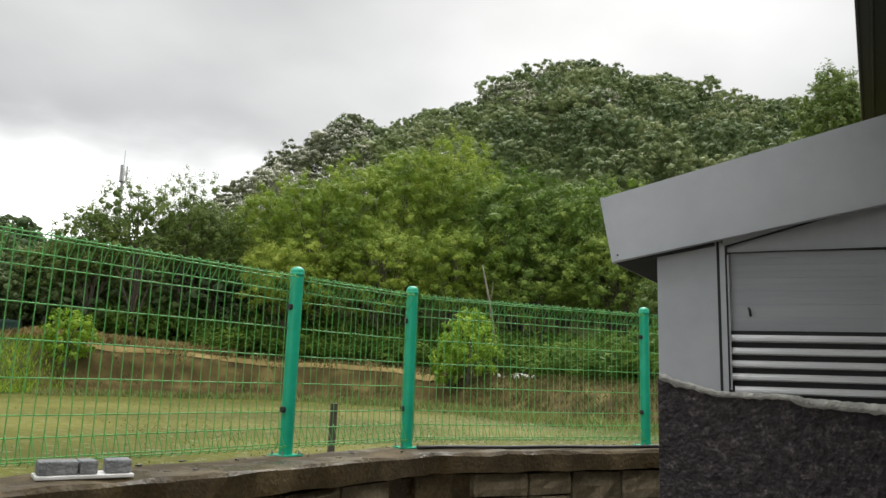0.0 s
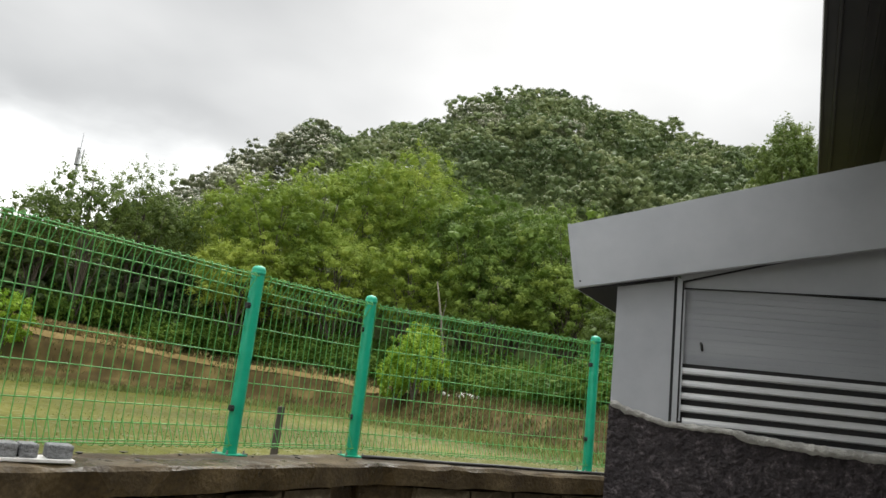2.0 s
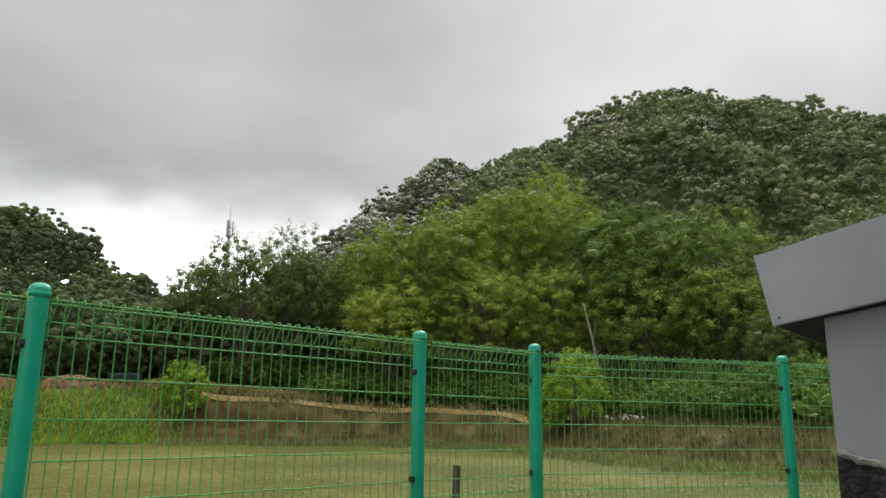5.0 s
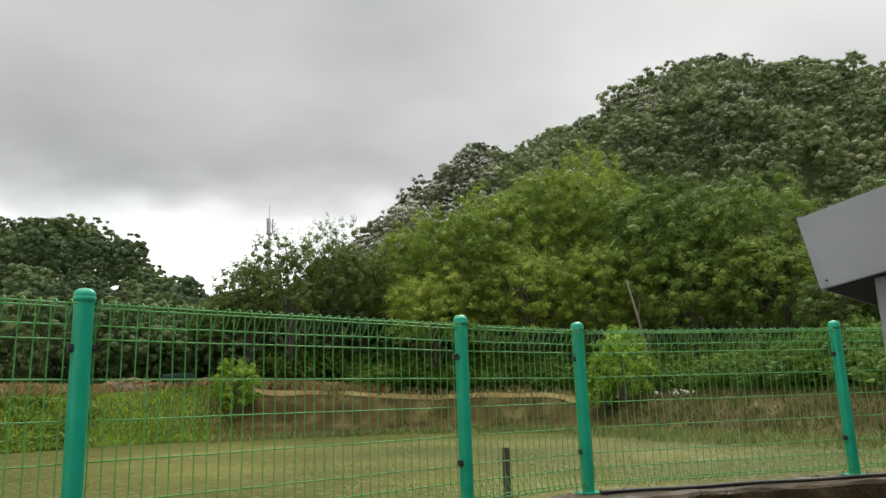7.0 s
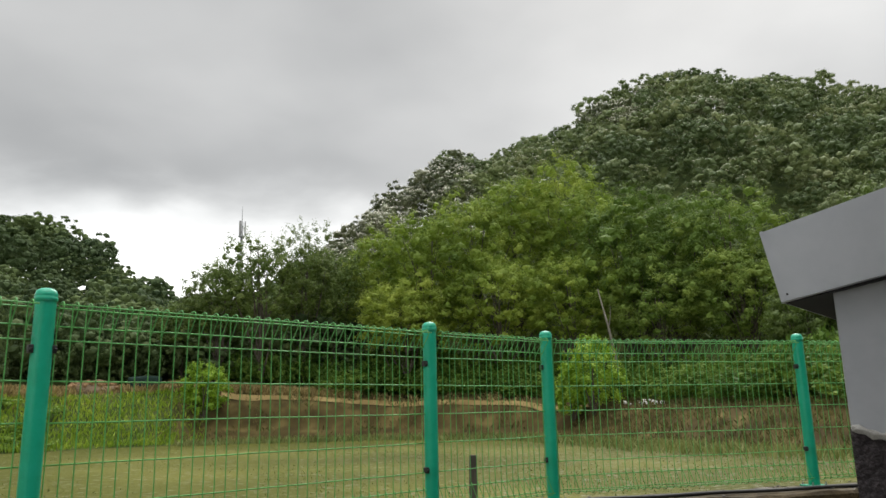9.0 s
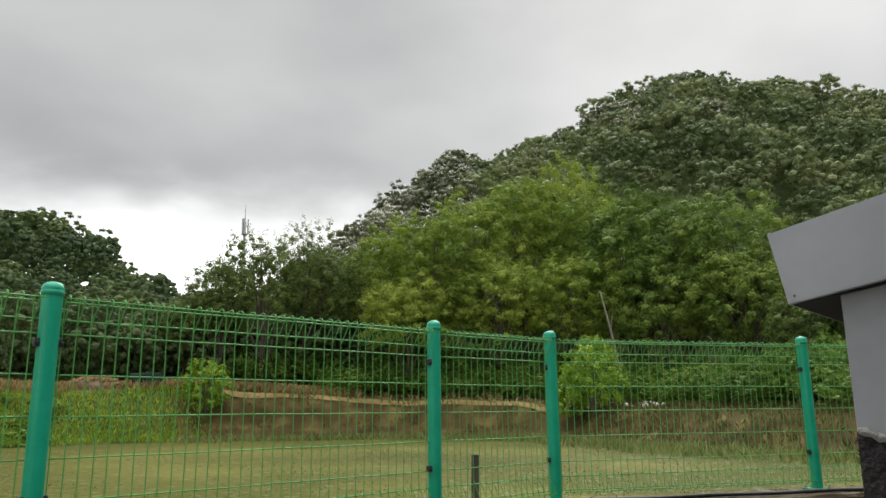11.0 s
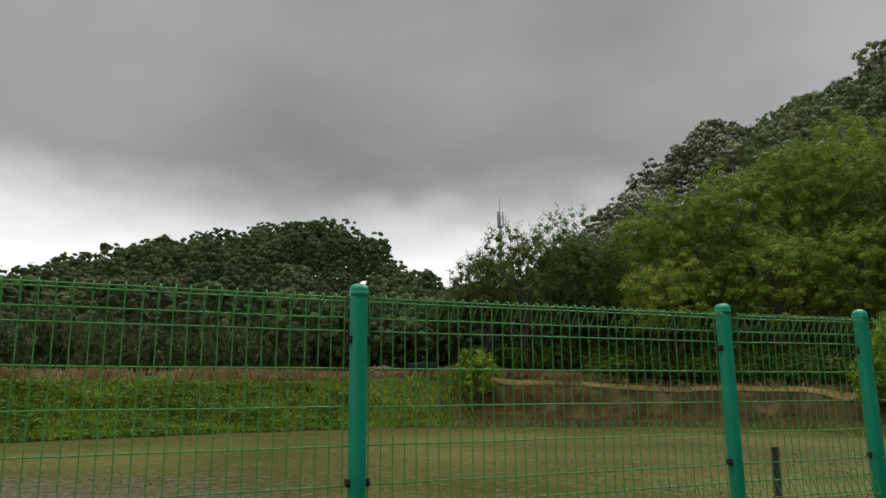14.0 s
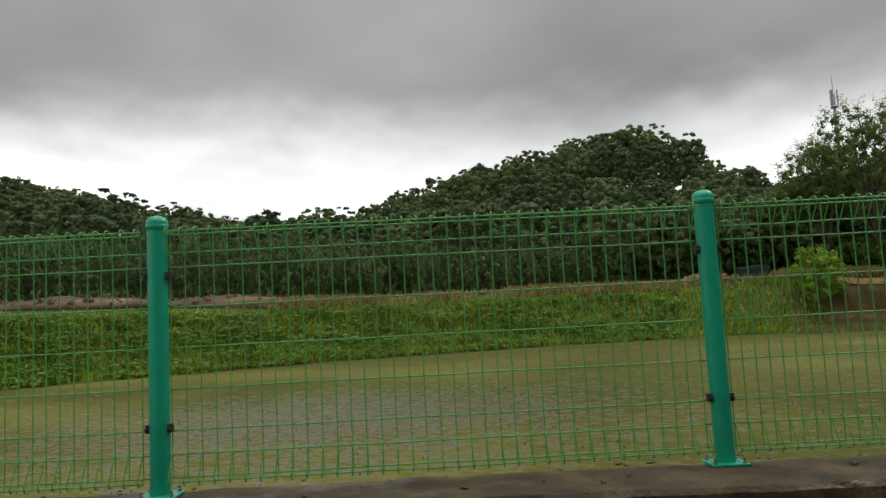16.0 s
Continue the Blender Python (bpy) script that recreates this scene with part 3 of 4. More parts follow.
def sweep_wall(name, inner, outer, z0, z1, mat, label, jitter, step=0.07):
    """A wall that follows the fence line with its corner, between two offsets from it."""
    rows = []
    for off in (outer, inner):
        l1, l2 = offset_line(WALL_START, POST_C, off), offset_line(POST_C, POST_E, off)
        k = meet(l1, l2)
        end = l2[0] + l2[1] * 4.3
        rows.append((l1[0], k, end))
    bm = bmesh.new()
    prev = None
    count1 = int((rows[0][1] - rows[0][0]).length / step)
    count2 = int((rows[0][2] - rows[0][1]).length / step)
    stations = [(0, i / count1) for i in range(count1)] + [(1, i / count2) for i in range(count2 + 1)]
    for seg, s in stations:
        o = rows[0][seg].lerp(rows[0][seg + 1], s)
        i = rows[1][seg].lerp(rows[1][seg + 1], s)
        j = lambda k: noise.noise(Vector((o.x * 5 + k * 7, o.y * 5, k))) * jitter
        b = 0.018
        n = (i - o).normalized()
        pts = [(o, z0), (o + n * j(1), z1 - b), (o + n * b, z1 + j(2)), (o.lerp(i, 0.5), z1 + j(6)), (i - n * b, z1 + j(3) * 1.3), (i + n * j(4), z1 - b + j(5)), (i + n * j(7), z0 + j(8))]
        ring = [bm.verts.new((p.x, p.y, z)) for p, z in pts]
        if prev:
            for k in range(len(ring)):
                q = (k + 1) % len(ring)
                bm.faces.new((prev[k], prev[q], ring[q], ring[k]))
        else:
            bm.faces.new(ring)
        prev = ring
    bm.faces.new(prev[::-1])
    return tagged(part(name, bm, mat), label, "wall", kind="structure")


sweep_wall("coping", -COPE_IN, COPE_OUT, -COPE_T, 0.0, M_CONC, "dark wet concrete coping on a low boundary wall", 0.012)
wall_1 = sweep_wall("wall_1", -COPE_IN + 0.10, COPE_OUT - 0.03, -1.7, -COPE_T - 0.002, M_CONC, "boundary wall faced with moulded stone blocks", 0.006, 0.2)


def stone_mesh(w, h, seed):
    """One rough-faced stone, front towards -y."""
    r = random.Random(seed)
    bm = bmesh.new()
    nx, nz = 5, 4
    front = [[bm.verts.new(((i / (nx - 1) - 0.5) * w * (1 if 0 < j < nz - 1 else 0.96), (0 if i in (0, nx - 1) or j in (0, nz - 1) else -r.uniform(0.006, 0.040)), (j / (nz - 1) - 0.5) * h)) for i in range(nx)] for j in range(nz)]
    for j in range(nz - 1):
        for i in range(nx - 1):
            bm.faces.new((front[j][i], front[j][i + 1], front[j + 1][i + 1], front[j + 1][i]))
    ring = [front[0][i] for i in range(nx)] + [front[j][nx - 1] for j in range(1, nz)] + [front[nz - 1][i] for i in range(nx - 2, -1, -1)] + [front[j][0] for j in range(nz - 2, 0, -1)]
    back = [bm.verts.new((v.co.x * 1.03, 0.055, v.co.z * 1.03)) for v in ring]
    for k in range(len(ring)):
        q = (k + 1) % len(ring)
        bm.faces.new((ring[q], ring[k], back[k], back[q]))
    bmesh.ops.recalc_face_normals(bm, faces=bm.faces)
    me = bpy.data.meshes.new("stone")
    bm.to_mesh(me)
    bm.free()
    me.materials.append(M_STONE)
    return me


def lay_stones():
    r = random.Random(11)
    kinds = {}
    for a, b, length in (((POST_P), POST_C, 5.05), (POST_C, POST_E, 3.6)):
        m = along(a, b)
        x = 0.35 if a == POST_C else 0.0
        while x < length - 0.1:
            w = r.choice((0.18, 0.26, 0.32, 0.40) if a != POST_C else (0.26, 0.34, 0.42))
            if a != POST_C and x + w > length - 0.28:
                break
            z = -COPE_T - 0.012
            left = 0.62
            while left > 0.06:
                h = min(left, r.choice((0.10, 0.15, 0.20, 0.28)))
                if left - h < 0.07:
                    h = left
                split = w > 0.28 and r.random() < 0.35
                for k in range(2 if split else 1):
                    ww = w / 2 if split else w
                    key = (round(ww, 2), round(h, 2), r.randrange(3))
                    if key not in kinds:
                        kinds[key] = stone_mesh(key[0] - 0.014, key[1] - 0.014, len(kinds))
                    ob = new("stone", kinds[key])
                    ob.parent = wall_1
                    ob.matrix_world = m @ Matrix.Translation((x + ww * (k + 0.5), -COPE_IN + 0.055, z - h / 2)) @ pose(0, 0, 0, 0, r.uniform(-2, 2), 0)
                z -= h
                left -= h
            x += w
    return kinds


def corner_pier():
    k = meet(offset_line(POST_P, POST_C, -COPE_IN + 0.03), offset_line(POST_C, POST_E, -COPE_IN + 0.03))
    bm = box(-0.15, 0.15, -0.0, 0.3, -1.5, -COPE_T - 0.003, 0.015, Matrix.Translation((k.x, k.y, 0)) @ pose(0, 0, 0, 0, 0, 38))
    part("pier", bm, M_CONC, wall_1, "plain dark concrete corner pier")


corner_pier()


def yard():
    bm = bmesh.new()
    l1, l2 = offset_line(WALL_START, POST_C, -0.2), offset_line(POST_C, POST_E, -0.2)
    k = meet(l1, l2)
    pts = [l1[0], k, l2[0] + l2[1] * 4.2, Vector((9, -6, 0)), Vector((-4, -8, 0))]
    top = [bm.verts.new((p.x, p.y, -0.98)) for p in pts]
    low = [bm.verts.new((p.x, p.y, -1.5)) for p in pts]
    bm.faces.new(top)
    for i in range(5):
        bm.faces.new((top[i], low[i], low[(i + 1) % 5], top[(i + 1) % 5]))
    tagged(part("pavement", bm, M_YARD), "plain grey concrete yard inside the boundary wall", "pavement", kind="structure")


yard()


# ---- mesh fence ----
ROWS_Z = (0.860, 0.705, 0.550, 0.395, 0.240)
WIRE_R = 0.0025


fence = empty("mesh_fence", Matrix.Identity(4), "green coated wire mesh fence with turquoise posts on a concrete coping", "fence")


def fence_post(at, turn, clips):
    m = pose(at[0], at[1], 0, 0, 0, turn)
    post = part("post", lathe([(0.038, 0.006), (0.038, 1.012)], 28), M_POST, fence, "turquoise green powder-coated steel post")
    post.matrix_basis = m
    part("cap", lathe([(0.0415, 1.006), (0.0420, 1.024), (0.0400, 1.026), (0.0415, 1.030), (0.0395, 1.039), (0.035, 1.050), (0.025, 1.057), (0.010, 1.061), (0.002, 1.062)], 28), M_POST, post, "domed green cap", smooth=True)
    part("base_plate", box(-0.072, 0.072, -0.065, 0.065, 0.001, 0.009, 0.002), M_POST, post)
    for x, y in ((-0.056, -0.048), (0.056, -0.048), (-0.056, 0.048), (0.056, 0.048)):
        bolt = part("anchor_bolt", lathe([(0.0085, 0.009), (0.0085, 0.017), (0.005, 0.018), (0.005, 0.030)], 6), M_BOLT, post)
        bolt.matrix_basis = pose(x, y, 0)
    for z in (0.825, 0.252):
        for side in clips:
            bm = box(side * 0.036 - 0.014, side * 0.036 + 0.014, -0.019, 0.013, z - 0.016, z + 0.016, 0.004)
            screw = lathe([(0.006, 0), (0.006, 0.012), (0.003, 0.014)], 6)
            screw.transform(pose(side * 0.043, -0.017, z, 90, 0, 0))
            tmp = bpy.data.meshes.new("screw")
            screw.to_mesh(tmp)
            screw.free()
            bm.from_mesh(tmp)
            bpy.data.meshes.remove(tmp)
            part("clip", bm, M_CLIP, post, "small black plastic clip")
    return post


def wire_mesh(points, name, radius=WIRE_R, sides=6):
    bm = tube(points, radius, sides)
    me = bpy.data.meshes.new(name)
    bmesh.ops.recalc_face_normals(bm, faces=bm.faces)
    bm.to_mesh(me)
    bm.free()
    me.polygons.foreach_set("use_smooth", [True] * len(me.polygons))
    me.materials.append(M_WIRE)
    return me


def upright_points():
    # upright wire folded back into a triangle at head and foot, the slanted leg on the yard's side
    foot = [(0, -0.006, 0.165), (0, -0.010, 0.150), (0, -0.056, 0.068), (0, -0.057, 0.055), (0, -0.046, 0.046), (0, -0.015, 0.045), (0, -0.003, 0.052), (0, 0, 0.068)]
    head = [(0, 0, 0.975), (0, -0.003, 0.992), (0, -0.014, 1.001), (0, -0.045, 1.007), (0, -0.058, 1.004), (0, -0.066, 0.994), (0, -0.066, 0.980), (0, -0.011, 0.905), (0, -0.005, 0.893)]
    return foot + head


UPRIGHT = wire_mesh(upright_points(), "wire")


def fence_panel(a, b):
    length = (Vector(b) - Vector(a)).length
    x0, x1 = 0.040, length - 0.040
    sag = random.Random(int(length * 1000))

    def rail(z, y):
        pts = [(x0 + (x1 - x0) * i / 8, y, z + sag.uniform(-0.0015, 0.0015)) for i in range(9)]
        return wire_mesh(pts, "rail_wire", 0.003)

    panel = new("panel", rail(0.992, -0.0595))
    panel.parent = fence
    panel.matrix_basis = along(a, b)
    panel["label"] = "welded wire mesh panel with looped top"
    n = 18 if length < 1.3 else 36
    for k in range(n + 1):
        ob = new("wire", UPRIGHT)
        ob.parent = panel
        ob.matrix_basis = pose(x0 + 0.006 + (x1 - x0 - 0.03) * k / n, random.uniform(-0.001, 0.001), 0, random.uniform(-0.3, 0.3), random.uniform(-0.35, 0.35), 0)
    for z, y in [(z, 0.0045) for z in ROWS_Z] + [(0.915, 0.0045), (0.986, 0.0045), (0.150, 0.0045), (0.058, -0.050), (0.066, 0.0045)]:
        new("rail_wire", rail(z, y)).parent = panel


def heading(a, b):
    return math.degrees(math.atan2(b[1] - a[1], b[0] - a[0]))


for a, b in ((POST_Q, POST_P), (POST_P, POST_A), (POST_A, POST_B), (POST_B, POST_C), (POST_C, POST_D), (POST_D, POST_E)):
    fence_panel(a, b)
for p, q, r in ((POST_Q, POST_P, (1,)), (POST_P, POST_A, (-1, 1)), (POST_A, POST_B, (-1, 1)), (POST_B, POST_C, (-1,)), (POST_C, POST_D, (-1,)), (POST_D, POST_E, (-1,))):
    fence_post(p, heading(p, q), r)
fence_post(POST_E, heading(POST_D, POST_E), (-1,))


# ---- small things on and by the coping ----
def board_with_pavers():
    base = along((-0.62, 2.84), (-0.14, 3.16))
    plank = empty("board", base @ Matrix.Translation((0, 0, 0.004)), "thin white board lying on the concrete coping", "board")
    part("panel", box(0.14, 0.505, -0.035, 0.115, 0.0, 0.014, 0.003), M_WHITE, plank)
    for x0, x1, tilt in ((0.148, 0.292, 0), (0.297, 0.365, 3), (0.40, 0.497, -2)):
        s = empty("paver_block", base @ Matrix.Translation((0, 0, 0.019)) @ pose((x0 + x1) / 2, 0.03, 0, 0, 0, tilt), "dark grey concrete paver lying on a white board", "paver", "pavers on the board")
        w = x1 - x0
        part("block", box(-w / 2, w / 2, -0.05, 0.06, 0, 0.054, 0.008), M_BLOCK, s)


board_with_pavers()


def stake():
    bm = box(-0.025, 0.025, -0.022, 0.022, -1.6, 0.245, 0.006)
    bmesh.ops.subdivide_edges(bm, edges=[e for e in bm.edges if abs(e.verts[0].co.z - e.verts[1].co.z) > 0.5], cuts=8)
    for v in bm.verts:
        v.co.x += noise.noise(v.co * 3) * 0.014
    ob = part("wooden_stake", bm, M_STAKE)
    ob.matrix_world = pose(0.275, 5.66, 0, 1.5, 1.0, 20)
    tagged(ob, "dark weathered wooden stake standing in the pond", "stake")


stake()


def coping_litter():
    """Mud, moss and leaf crumbs along the fence foot."""
    r = random.Random(21)
    bm = bmesh.new()
    for a, b, n in ((POST_Q, POST_A, 34), (POST_A, POST_C, 22), (POST_C, POST_E, 18)):
        m = along(a, b)
        length = (Vector(b) - Vector(a)).length
        for _ in range(n):
            s = r.uniform(0.004, 0.013)
            q = bmesh.ops.create_icosphere(bm, subdivisions=1, radius=s)
            t = m @ Matrix.Translation((r.uniform(0, length), r.choice((0.05, 0.06, 0.03, -0.1, -0.22)) + r.gauss(0, 0.03), s * 0.25 + 0.004)) @ pose(0, 0, 0, 0, 0, r.uniform(0, 180)) @ Matrix.Diagonal((r.uniform(1, 2.6), 1, 0.45, 1))
            for v in q["verts"]:
                v.co = t @ (v.co * r.uniform(0.8, 1.2))
    tagged(part("litter", bm, M_MUD), "dark mud and leaf crumbs on the wet coping", "litter", kind="stuff")


coping_litter()


def hose():
    m = along(POST_C, POST_E)
    pts = [m @ Vector((0.02 + 0.12 * i, -0.13 + 0.02 * math.sin(i * 0.9) - 0.006 * i, 0.016)) for i in range(26)]
    tagged(part("hose", tube(pts, 0.012, 8), M_CLIP, smooth=True), "black rubber hose lying along the coping", "hose")


hose()

# ---- lean-to shed with grey sheet cladding ----
# the lean-to's sides run parallel to the house
SHEAR = Matrix(((1, 0.255, 0, 0), (0, 1, 0, -0.028), (0, 0, 1, 0), (0, 0, 0, 1)))
SHED = along((1.88, 2.665), (2.88, 2.365))


def shed():
    s = empty("shed", SHED, "small lean-to shed clad in grey painted metal sheet", "shed")
    # wall sheet left of the shutter, body behind
    part("corner_panel", prism([(0.0, 0.40), (0.222, 0.36), (0.222, 0.985), (0.0, 0.935)], 0.03), M_METAL, s, "smooth grey sheet metal panel")
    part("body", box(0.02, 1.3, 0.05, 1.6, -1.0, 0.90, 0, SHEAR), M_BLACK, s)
    part("jamb", prism([(0.222, 0.42), (0.240, 0.42), (0.240, 0.968), (0.222, 0.975)], 0.04, Matrix.Translation((0, -0.012, 0))), M_METAL, s)
    part("jamb_lip", prism([(0.247, 0.44), (0.253, 0.44), (0.253, 0.93), (0.247, 0.93)], 0.03, Matrix.Translation((0, -0.004, 0))), M_METAL, s)
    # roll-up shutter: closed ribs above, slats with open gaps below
    # this black sheet behind the slats paints the shade in their gaps
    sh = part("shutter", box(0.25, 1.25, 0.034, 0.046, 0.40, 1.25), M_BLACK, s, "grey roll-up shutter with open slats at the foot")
    z = 0.6532
    k = 0
    while z < 0.935:
        h = 0.0243
        part("slat", prism([(0.25, z), (1.25, z), (1.25, z + h - 0.0002), (0.25, z + h - 0.0002)], 0.012, Matrix.Translation((0, 0.020 + (k % 2) * 0.0006, 0)), 0.0012), M_RIB, sh)
        z += h
        k += 1
    for k in range(6):
        z = 0.6265 - k * 0.0460
        part("slat", tube_slat(0.25 + (0.012 if k > 3 else 0), 1.25, z, 0.032), M_SLAT, sh, "rounded open slat")
    part("header_strip", prism([(0.25, 0.938), (1.25, 0.962), (1.25, 1.30), (0.25, 0.968)], 0.02, Matrix.Translation((0, 0.014, 0))), M_METAL, s)
    part("trim_strip", prism([(0.236, 0.962), (1.25, 1.255), (1.25, 1.31), (0.236, 0.99)], 0.03, Matrix.Translation((0, -0.008, 0))), M_METAL, s)
    # thin black strips paint the joint and shadow lines of jamb, header and trim
    part("seal", prism([(0.212, 0.425), (0.2215, 0.425), (0.2215, 0.98), (0.212, 0.978)], 0.012, Matrix.Translation((0, -0.006, 0))), M_BLACK, s)
    part("seal", prism([(0.2405, 0.45), (0.2465, 0.45), (0.2465, 0.955), (0.2405, 0.955)], 0.012, Matrix.Translation((0, -0.006, 0))), M_BLACK, s)
    part("seal", prism([(0.250, 0.9375), (1.25, 0.9600), (1.25, 0.9622), (0.250, 0.9402)], 0.01, Matrix.Translation((0, 0.006, 0))), M_BLACK, s)
    part("seal", prism([(0.240, 0.957), (1.25, 1.249), (1.25, 1.2555), (0.240, 0.963)], 0.01, Matrix.Translation((0, -0.010, 0))), M_BLACK, s)
    part("small_hook", tube([(0.318, -0.001 + 0.02, 0.735), (0.320, -0.012 + 0.02, 0.728), (0.322, -0.010 + 0.02, 0.715), (0.324, 0.0 + 0.02, 0.708)], 0.005, 6), M_CLIP, s, "small dark hook")
    # plinth with a ragged mortar line
    bm = bmesh.new()
    nx, nz = 80, 70
    g = [[bm.verts.new((i / nx * 1.3 - 0.005, -0.012 + noise.noise(Vector((i * 0.45, j * 0.45, 0))) * 0.006 + noise.noise(Vector((i * 0.9, j * 0.9, 4))) * 0.004,
                        -1.0 + (1.0 + edge_z(i / nx * 1.3)) * j / nz)) for i in range(nx + 1)] for j in range(nz + 1)]
    for j in range(nz):
        for i in range(nx):
            bm.faces.new((g[j][i], g[j][i + 1], g[j + 1][i + 1], g[j + 1][i]))
    top = [bm.verts.new((v.co.x + 0.05, 0.2, v.co.z)) for v in g[nz]]
    for i in range(nx):
        bm.faces.new((g[nz][i], g[nz][i + 1], top[i + 1], top[i]))
    side = [bm.verts.new((g[j][0].co.x + 0.42, 1.6, g[j][0].co.z)) for j in range(nz + 1)]
    for j in range(nz):
        bm.faces.new((g[j + 1][0], side[j + 1], side[j], g[j][0]))
    part("plinth", bm, M_STUCCO, s, "dark purple-grey roughcast plinth")
    pts = [(0.0 + i * 0.02, -0.014 + 0.008 * noise.noise(Vector((i * 0.7, 3, 0))), edge_z(i * 0.02) + 0.004) for i in range(62)]
    part("mortar_line", tube(pts, [0.010 + 0.009 * abs(noise.noise(Vector((i * 0.5, 0, 9)))) + (0.006 if i > 22 else 0) for i in range(62)], 7), M_MORTAR, s, "ragged strip of grey mortar", smooth=True)
    # roof: verge board, edge return, soffit, sheet
    def verge(x):
        return 1.148 + 0.271 * (x + 0.205), 0.898 + 0.208 * (x + 0.160)
    out = [(-0.205, verge(-0.205)[0]), (1.3, verge(1.3)[0]), (1.3, verge(1.3)[1]), (-0.160, verge(-0.160)[1])]
    part("verge_board", prism(out, 0.030, Matrix.Translation((0, -0.060, 0)), 0.003), M_METAL, s, "wide grey sheet metal verge board")
    part("edge_strip", prism([(-0.2075, 1.150), (-0.196, 1.153), (-0.150, 0.900), (-0.1625, 0.897)], 0.045, Matrix.Translation((0, -0.066, 0)), 0.002), M_METAL, s)
    part("rivet", lathe([(0.004, 0), (0.003, 0.003)], 8), M_CLIP, s).matrix_basis = pose(-0.142, -0.066, 0.925, 90, 0, 0)
    # shade under the roof edge is painted: the soffit is coloured black
    part("soffit", prism([(-0.150, 0.898), (0.20, 0.965), (0.20, 0.977), (-0.150, 0.910)], 1.7, SHEAR), M_BLACK, s, "underside of the roof edge, its shade painted black")
    part("eave_board", prism([(-0.20, 1.148), (-0.190, 1.150), (-0.147, 0.902), (-0.157, 0.900)], 1.7, SHEAR), M_METAL, s)
    part("roof_sheet", prism([(-0.200, 1.140), (1.3, 1.140 + 0.271 * 1.5), (1.3, 1.128 + 0.271 * 1.5), (-0.200, 1.128)], 1.7, SHEAR), M_ROOF, s)


def edge_z(x):
    base = np.interp(x, [0.0, 0.06, 0.2, 0.3, 0.44, 0.48, 0.75, 1.3], [0.475, 0.455, 0.420, 0.417, 0.418, 0.400, 0.385, 0.37])
    return float(base) + 0.006 * noise.noise(Vector((x * 22, 1, 0)))


def tube_slat(x0, x1, z, h):
    prof = [(0.004, -h / 2), (-0.012, -h / 2 + 0.003), (-0.016, -h / 2 + 0.007), (-0.013, 0.0), (-0.004, h / 2 - 0.004), (0.006, h / 2)]
    bm = bmesh.new()
    a = [bm.verts.new((x0, 0.026 + y, z + dz)) for y, dz in prof]
    b = [bm.verts.new((x1, 0.026 + y, z + dz)) for y, dz in prof]
    bm.faces.new(a)
    bm.faces.new(b[::-1])
    for i in range(len(a)):
        j = (i + 1) % len(a)
        bm.faces.new((a[i], b[i], b[j], a[j]))
    return bm


shed()

# ---- main building: wall and eave over the viewer ----
MAIN = Matrix.Translation((0.96, -0.137, 0)) @ pose(0, 0, 0, 0, 0, 60)


def main_building():
    """x runs along the wall away from the yard's back, y to the left of it."""
    h = empty("house", MAIN, "single-storey building with brown walls and a dark eave", "house")
    part("wall", box(-4.0, 7.0, -3.6, -0.40, -1.4, 1.96), M_WALL, h, "brown panelled wall")
    e = part("eave", box(-4.2, 7.2, -0.42, -0.165, 1.97, 2.06), M_EAVE, h, "dark brown boxed eave")
    for y0, y1, z0, z1 in ((-0.165, -0.150, 1.915, 2.075), (-0.138, -0.128, 1.93, 2.085), (-0.114, -0.102, 1.90, 2.09)):
        part("gutter_lip", box(-4.2, 7.2, y0, y1, z0, z1, 0.003), M_EAVE, e)
    part("gutter_floor", box(-4.2, 7.2, -0.160, -0.106, 1.925, 1.932), M_EAVE, e)
    for y0 in (-0.26, -0.30, -0.34):
        part("soffit_rib", box(-4.2, 7.2, y0, y0 + 0.012, 1.958, 1.974), M_EAVE, e)
    part("roof", prism([(-3.8, 2.9), (-0.14, 2.07), (-0.14, 2.10), (-3.8, 2.95)], 11.4, pose(7.2, 0, 0, 0, 0, 90)), M_ROOF, h)


main_building()


# ---- trees on the far shore ----
def limb_points(p0, p1, bend, n=5):
    p0, p1 = Vector(p0), Vector(p1)
    side = Vector((random.uniform(-1, 1), random.uniform(-1, 1), 0)) * bend
    return [p0.lerp(p1, i / (n - 1)) + side * math.sin(math.pi * i / (n - 1)) for i in range(n)]


